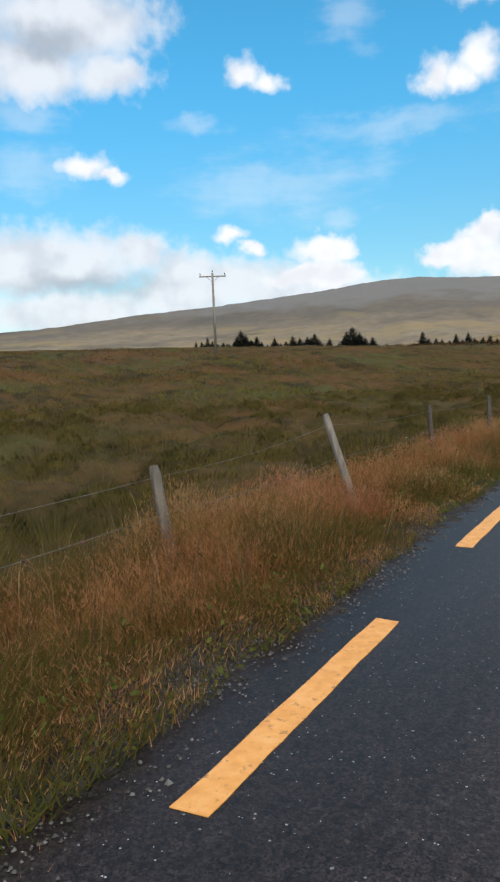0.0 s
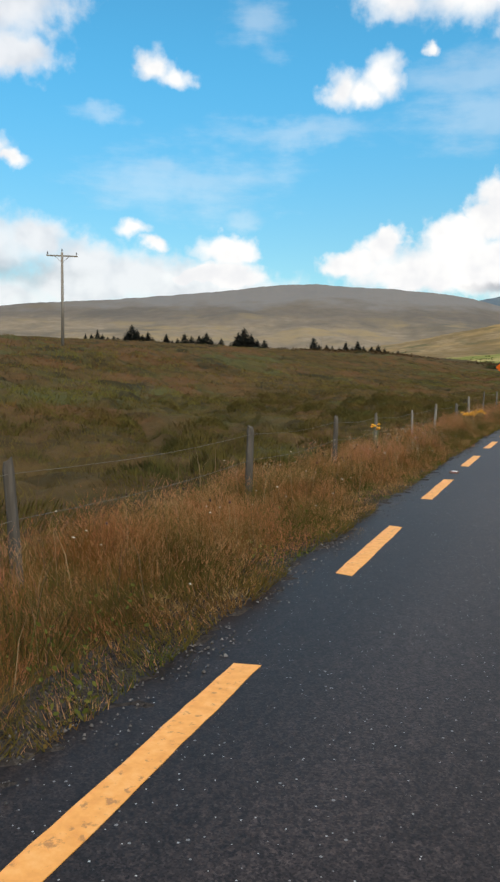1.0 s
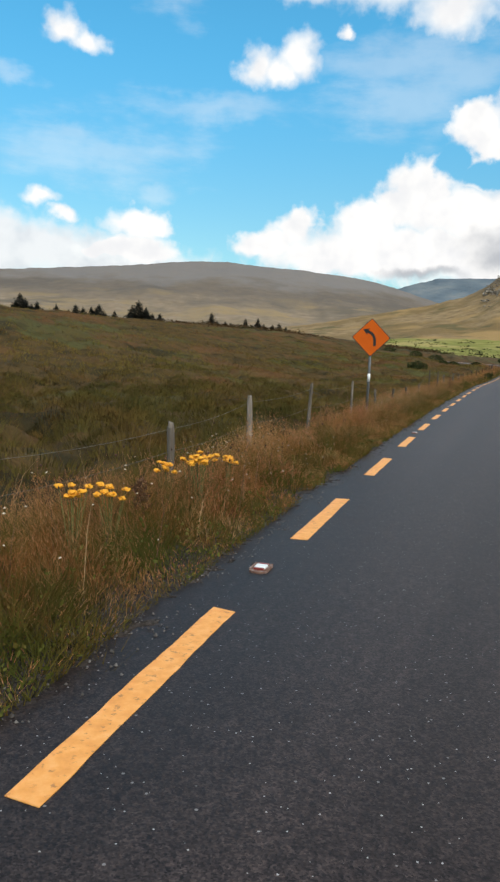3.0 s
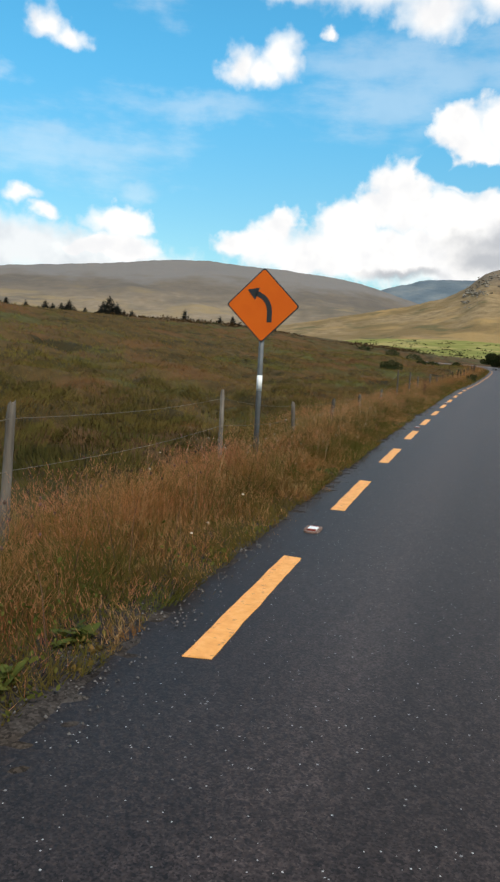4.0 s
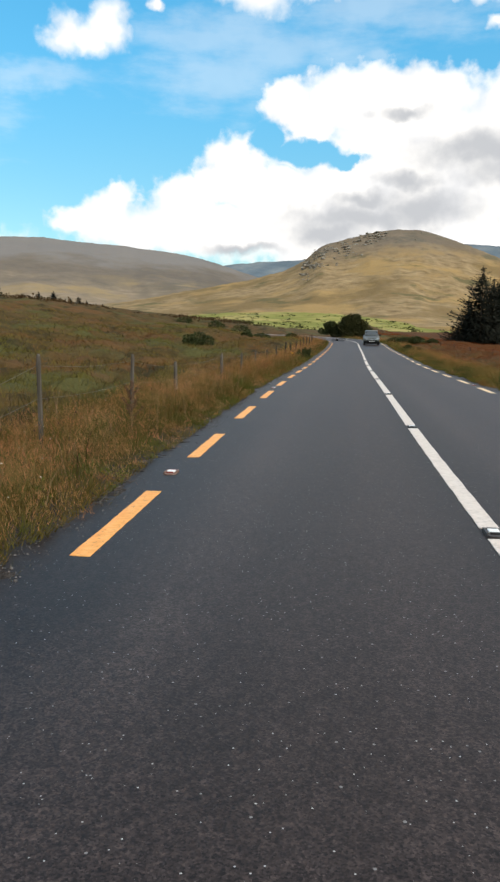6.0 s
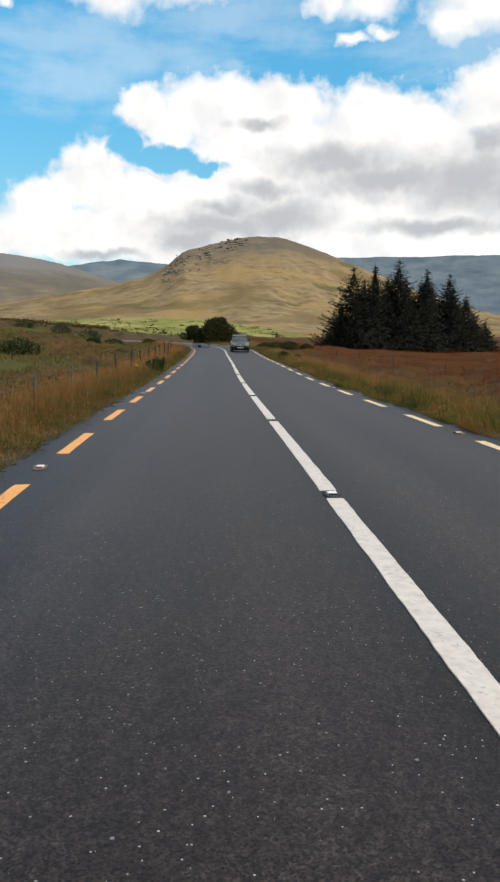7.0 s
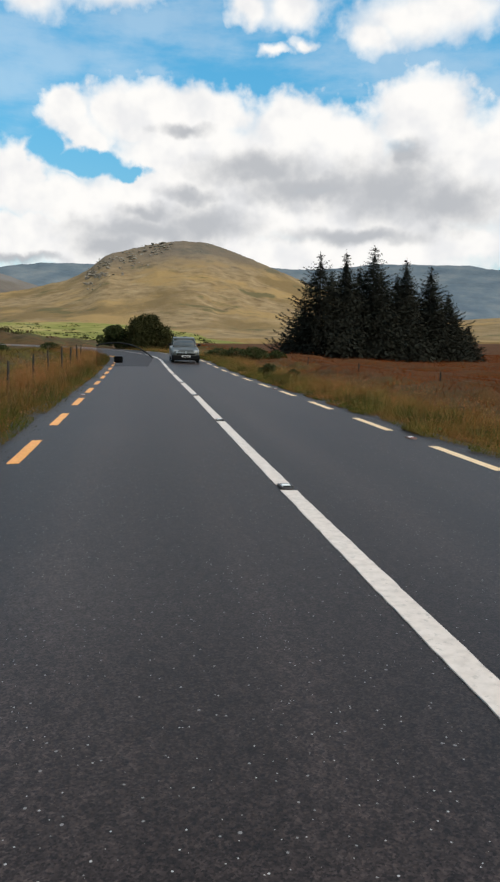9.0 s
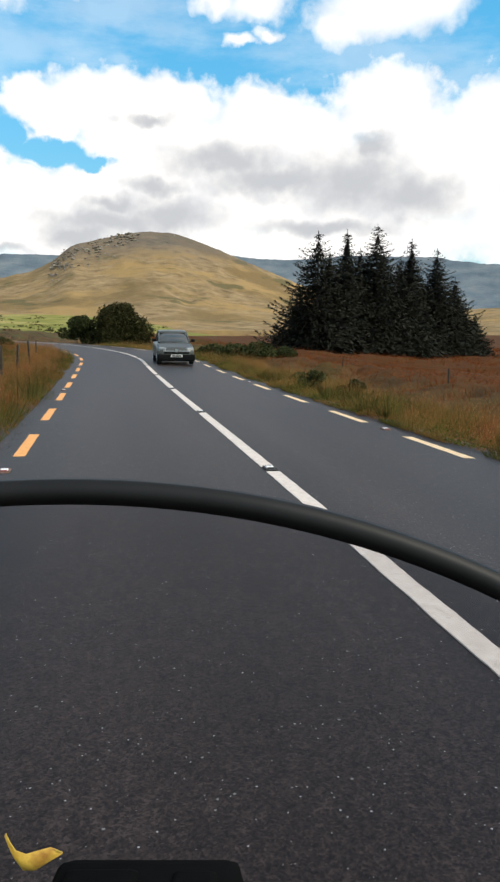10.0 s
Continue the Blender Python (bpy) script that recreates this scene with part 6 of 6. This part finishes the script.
# ---- the car ----
PAINT = material("silver_grey_paint", [(0.072, 0.072, 0.064), (0.092, 0.092, 0.082)], scale=4, rough=0.30, metal=0.35)
TYRE = material("tyre_rubber", [(0.012, 0.012, 0.012), (0.022, 0.022, 0.022)], scale=9, rough=0.85)
GLASS = material("tinted_car_glass", [(0.050, 0.053, 0.052), (0.075, 0.078, 0.076)], scale=2, rough=0.08, spec=0.8)
LAMP = material("headlamp_glass", [(0.25, 0.26, 0.26), (0.40, 0.41, 0.41)], scale=9, rough=0.12)
RIM = material("alloy_rim", [(0.35, 0.36, 0.37), (0.45, 0.46, 0.47)], scale=9, rough=0.35, metal=0.8)
TRIM = material("dark_bumper_plastic", [(0.005, 0.005, 0.005), (0.009, 0.009, 0.009)], scale=9, rough=0.8, spec=0.08)
PLATE = material("plate_white", [(0.6, 0.6, 0.58), (0.66, 0.66, 0.64)], scale=9, rough=0.4)


def loft(stations, n=20, cap=True):
    """A closed skin over rounded cross-sections: each (y, half width, bottom, top, squareness)."""
    bm = bmesh.new()
    rings = []
    for y, w, z0, z1, q in stations:
        ring = []
        for k in range(n):
            a = 2 * math.pi * (k + 0.5) / n
            cx, cz = math.cos(a), math.sin(a)
            f = lambda v: math.copysign(abs(v) ** (2 / q), v)
            ring.append(bm.verts.new((w * f(cx), y, (z0 + z1) / 2 + (z1 - z0) / 2 * f(cz))))
        rings.append(ring)
    for a, b in zip(rings, rings[1:]):
        for k in range(n):
            bm.faces.new((a[k], a[(k + 1) % n], b[(k + 1) % n], b[k]))
    if cap:
        bm.faces.new(rings[0]), bm.faces.new(rings[-1][::-1])
    bmesh.ops.recalc_face_normals(bm, faces=bm.faces)
    return bm


def hatchback(m):
    ob = tagged(new("car"), "small silver-grey hatchback coming along its lane", "car")
    # the front is towards -y; wheels stand on z = 0
    body = loft([(-1.86, 0.62, 0.34, 0.60, 4), (-1.80, 0.74, 0.26, 0.72, 5), (-1.60, 0.81, 0.22, 0.80, 5), (-1.0, 0.845, 0.20, 0.93, 5), (-0.4, 0.85, 0.20, 1.00, 5), (0.6, 0.85, 0.20, 1.02, 5),
                 (1.4, 0.84, 0.22, 1.02, 5), (1.75, 0.80, 0.28, 0.98, 5), (1.86, 0.70, 0.36, 0.90, 4)])
    part("body", body, PAINT, ob, "silver-grey painted body", True)
    cabin = loft([(-0.72, 0.70, 0.90, 0.98, 4), (-0.30, 0.70, 0.90, 1.26, 4), (0.02, 0.67, 0.90, 1.44, 4), (0.5, 0.665, 0.90, 1.50, 4), (1.1, 0.66, 0.90, 1.47, 4), (1.5, 0.63, 0.90, 1.34, 4), (1.74, 0.60, 0.90, 1.02, 4)])
    part("cabin_glass", cabin, GLASS, ob, "dark glass of the cabin", True)
    roof = loft([(-0.10, 0.60, 1.37, 1.40, 4), (0.05, 0.64, 1.40, 1.465, 4), (0.5, 0.65, 1.42, 1.52, 4), (1.1, 0.645, 1.40, 1.49, 4), (1.5, 0.60, 1.30, 1.37, 4)])
    part("roof", roof, PAINT, ob, "silver-grey roof", True)
    for sx in (-1, 1):
        for a, b in (((0.70, -0.74, 0.95), (0.625, -0.02, 1.43)), ((0.69, 0.45, 0.98), (0.65, 0.45, 1.45)), ((0.68, 1.72, 0.98), (0.60, 1.42, 1.38))):
            bm = bmesh.new()
            rod(bm, (sx * a[0], a[1], a[2]), (sx * b[0], b[1], b[2]), 0.035, 0.03, 6)
            part("pillar", bm, PAINT, ob)
        bm = bmesh.new()
        box(bm, sx * 0.90 - 0.085, sx * 0.90 + 0.085, -0.56, -0.42, 0.98, 1.12, bevel=0.035)
        rod(bm, (sx * 0.76, -0.48, 1.0), (sx * 0.86, -0.48, 1.04), 0.02, 0.02, 6)
        part("door_mirror", bm, TRIM, ob)
        bm = bmesh.new()
        box(bm, -0.17, 0.17, -0.10, 0.10, -0.085, 0.085, Matrix.Translation((sx * 0.60, -1.70, 0.68)) @ Matrix.Rotation(radians(sx * 22), 4, "Z"), bevel=0.04)
        part("headlight", bm, LAMP, ob, "clear headlight")
        for y in (-1.17, 1.22):
            wheel = new("wheel")
            wheel.parent = ob
            wheel.matrix_basis = pose(sx * 0.74, y, 0.30)
            bm = bmesh.new()
            for r0, x0, x1 in ((0.30, -0.075, 0.075), (0.275, -0.095, 0.095)):
                rod(bm, (x0, 0, 0), (x1, 0, 0), r0, r0, 24)
            part("tyre", bm, TYRE, wheel)
            bm = bmesh.new()
            rod(bm, (sx * 0.080, 0, 0), (sx * 0.102, 0, 0), 0.19, 0.17, 18)
            part("rim", bm, RIM, wheel)
    bm = bmesh.new()
    box(bm, -0.835, 0.835, -1.92, -1.42, 0.16, 0.47, bevel=0.09)
    part("bumper", bm, TRIM, ob, "dark plastic lower bumper")
    bm = bmesh.new()
    box(bm, -0.60, -0.09, -1.885, -1.74, 0.585, 0.630, bevel=0.012)
    part("grille_bar", bm, RIM, ob, "bright grille bar")
    bm = bmesh.new()
    box(bm, 0.09, 0.60, -1.885, -1.74, 0.585, 0.630, bevel=0.012)
    part("grille_bar", bm, RIM, ob, "bright grille bar")
    bm = bmesh.new()
    rod(bm, (0, -1.905, 0.63), (0, -1.80, 0.63), 0.075, 0.075, 16)
    part("badge", bm, RIM, ob, "round plain badge")
    bm = bmesh.new()
    box(bm, -0.26, 0.26, -1.950, -1.90, 0.35, 0.46, bevel=0.006)
    plate_ = part("number_plate", bm, PLATE, ob, "white number plate")
    bm = bmesh.new()
    box(bm, -0.20, 0.20, -1.956, -1.948, 0.378, 0.432)
    part("plain_bar", bm, BLACK, plate_)
    bm = bmesh.new()
    box(bm, -0.55, 0.55, -1.87, -1.70, 0.49, 0.57, bevel=0.02)
    part("air_intake", bm, TRIM, ob)
    for a in (-0.35, 0.15):
        bm = bmesh.new()
        rod(bm, (a - 0.25, -0.735, 0.985), (a + 0.25, -0.70, 1.0), 0.010, 0.008, 5)
        part("wiper", bm, TRIM, ob)
    ob.matrix_basis = m
    return ob


CAR_S, CAR_O = 142.0, CENTRE + 1.35
hatchback(seat_on_road(CAR_S, CAR_O) @ pose(0, 0, 0.012))


# ---- the screen of the bike, where the ride ends ----
RUBBER = material("screen_rim", [(0.006, 0.006, 0.006), (0.010, 0.010, 0.010)], scale=14, rough=0.55, spec=0.25)
POD = material("black_pod", [(0.002, 0.002, 0.002), (0.004, 0.004, 0.004)], scale=14, rough=0.9, spec=0.05)
AUTUMN = material("yellow_leaf", [(0.48, 0.28, 0.03), (0.66, 0.42, 0.06), (0.40, 0.18, 0.03)], scale=60, rough=0.6)


def clear_sheet(name="smoked_perspex", share=0.85):
    """Perspex that dims what lies behind it."""
    m = bpy.data.materials.new(name)
    m.use_nodes = True
    nt = m.node_tree
    nt.nodes.clear()
    tr, out = nt.nodes.new("ShaderNodeBsdfTransparent"), nt.nodes.new("ShaderNodeOutputMaterial")
    tr.inputs[0].default_value = (share, share, share * 1.01, 1)
    nt.links.new(tr.outputs[0], out.inputs[0])
    return m


def bike_screen():
    m = pose(1.215, 106.535, 1.592, 82.59, -0.65, -10.93)
    ob = tagged(new("bike_screen"), "smoked clear bike windscreen with a black rubber rim", "windscreen")
    d = 0.62
    # the rim's line: an arch, leaning to the right, in the plane of the screen
    def arch(t):
        x = -0.30 + 0.62 * t
        k = x + 0.15
        return Vector((x, -0.0415 - 0.53 * k * k - 0.25 * k**3, -d + 0.02 * k * k))

    ts = np.linspace(-0.25, 1.2, 40)
    rim_line = [m @ arch(t) for t in ts]
    me = wire_mesh(rim_line, 0.0118)
    me.materials.append(RUBBER)
    for p in me.polygons:
        p.use_smooth = True
    piece("rim", me, ob, "black rubber rim")
    bm = bmesh.new()
    rows_ = []
    for t in ts:
        a = arch(t)
        b = Vector((a.x * 0.9, -0.43, -d + 0.20))
        rows_.append([bm.verts.new(m @ a.lerp(b, q / 10)) for q in range(11)])
    for a, b in zip(rows_, rows_[1:]):
        for q in range(10):
            bm.faces.new((a[q], a[q + 1], b[q + 1], b[q]))
    bm.normal_update()
    bmesh.ops.solidify(bm, geom=list(bm.faces), thickness=0.003)
    part("sheet", bm, clear_sheet(), ob, "smoked clear sheet", True)
    bm = bmesh.new()
    box(bm, -0.128, -0.004, -0.37, -0.276, -0.50, -0.42, bevel=0.012)
    box(bm, -0.118, -0.070, -0.30, -0.2725, -0.48, -0.44, bevel=0.006)
    box(bm, -0.050, -0.020, -0.30, -0.2735, -0.48, -0.44, bevel=0.006)
    for v in bm.verts:
        v.co = m @ v.co
    part("instrument_pod", bm, POD, ob, "black instrument pod", True)
    low = m @ Vector((-0.06, -0.35, -0.46))
    bm = bmesh.new()
    rod(bm, low, (low.x, low.y + 0.06, float(on_road(low.y + 0.06, 1.1)[2]) - 0.01), 0.006, 0.006, 10)
    part("stem", bm, clear_sheet("clear_perspex", 0.97), ob, "clear strut under the pod")
    # a willow leaf caught on the sheet
    bm = bmesh.new()
    spine = [(-0.1635, -0.2650), (-0.1610, -0.2714), (-0.1572, -0.2782), (-0.1508, -0.2831), (-0.1433, -0.2820), (-0.1347, -0.2782), (-0.1264, -0.2771)]
    wide = (0.0007, 0.0013, 0.0026, 0.0052, 0.0064, 0.0048, 0.0005)
    rows_ = []
    for (px, pz), w in zip(spine, wide):
        c = Vector((px + 0.004, pz + 0.0085, -0.488))
        rows_.append([bm.verts.new(m @ (c + Vector((0.15 * w, w, 0.001)))), bm.verts.new(m @ c), bm.verts.new(m @ (c + Vector((-0.15 * w, -w, 0.001))))])
    for a, b in zip(rows_, rows_[1:]):
        bm.faces.new((a[0], a[1], b[1], b[0])), bm.faces.new((a[1], a[2], b[2], b[1]))
    bm.normal_update()
    bmesh.ops.solidify(bm, geom=list(bm.faces), thickness=0.0006)
    tagged(part("fallen_leaf", bm, AUTUMN, None, "", True), "curled yellow leaf caught on the windscreen", "leaf")


bike_screen()
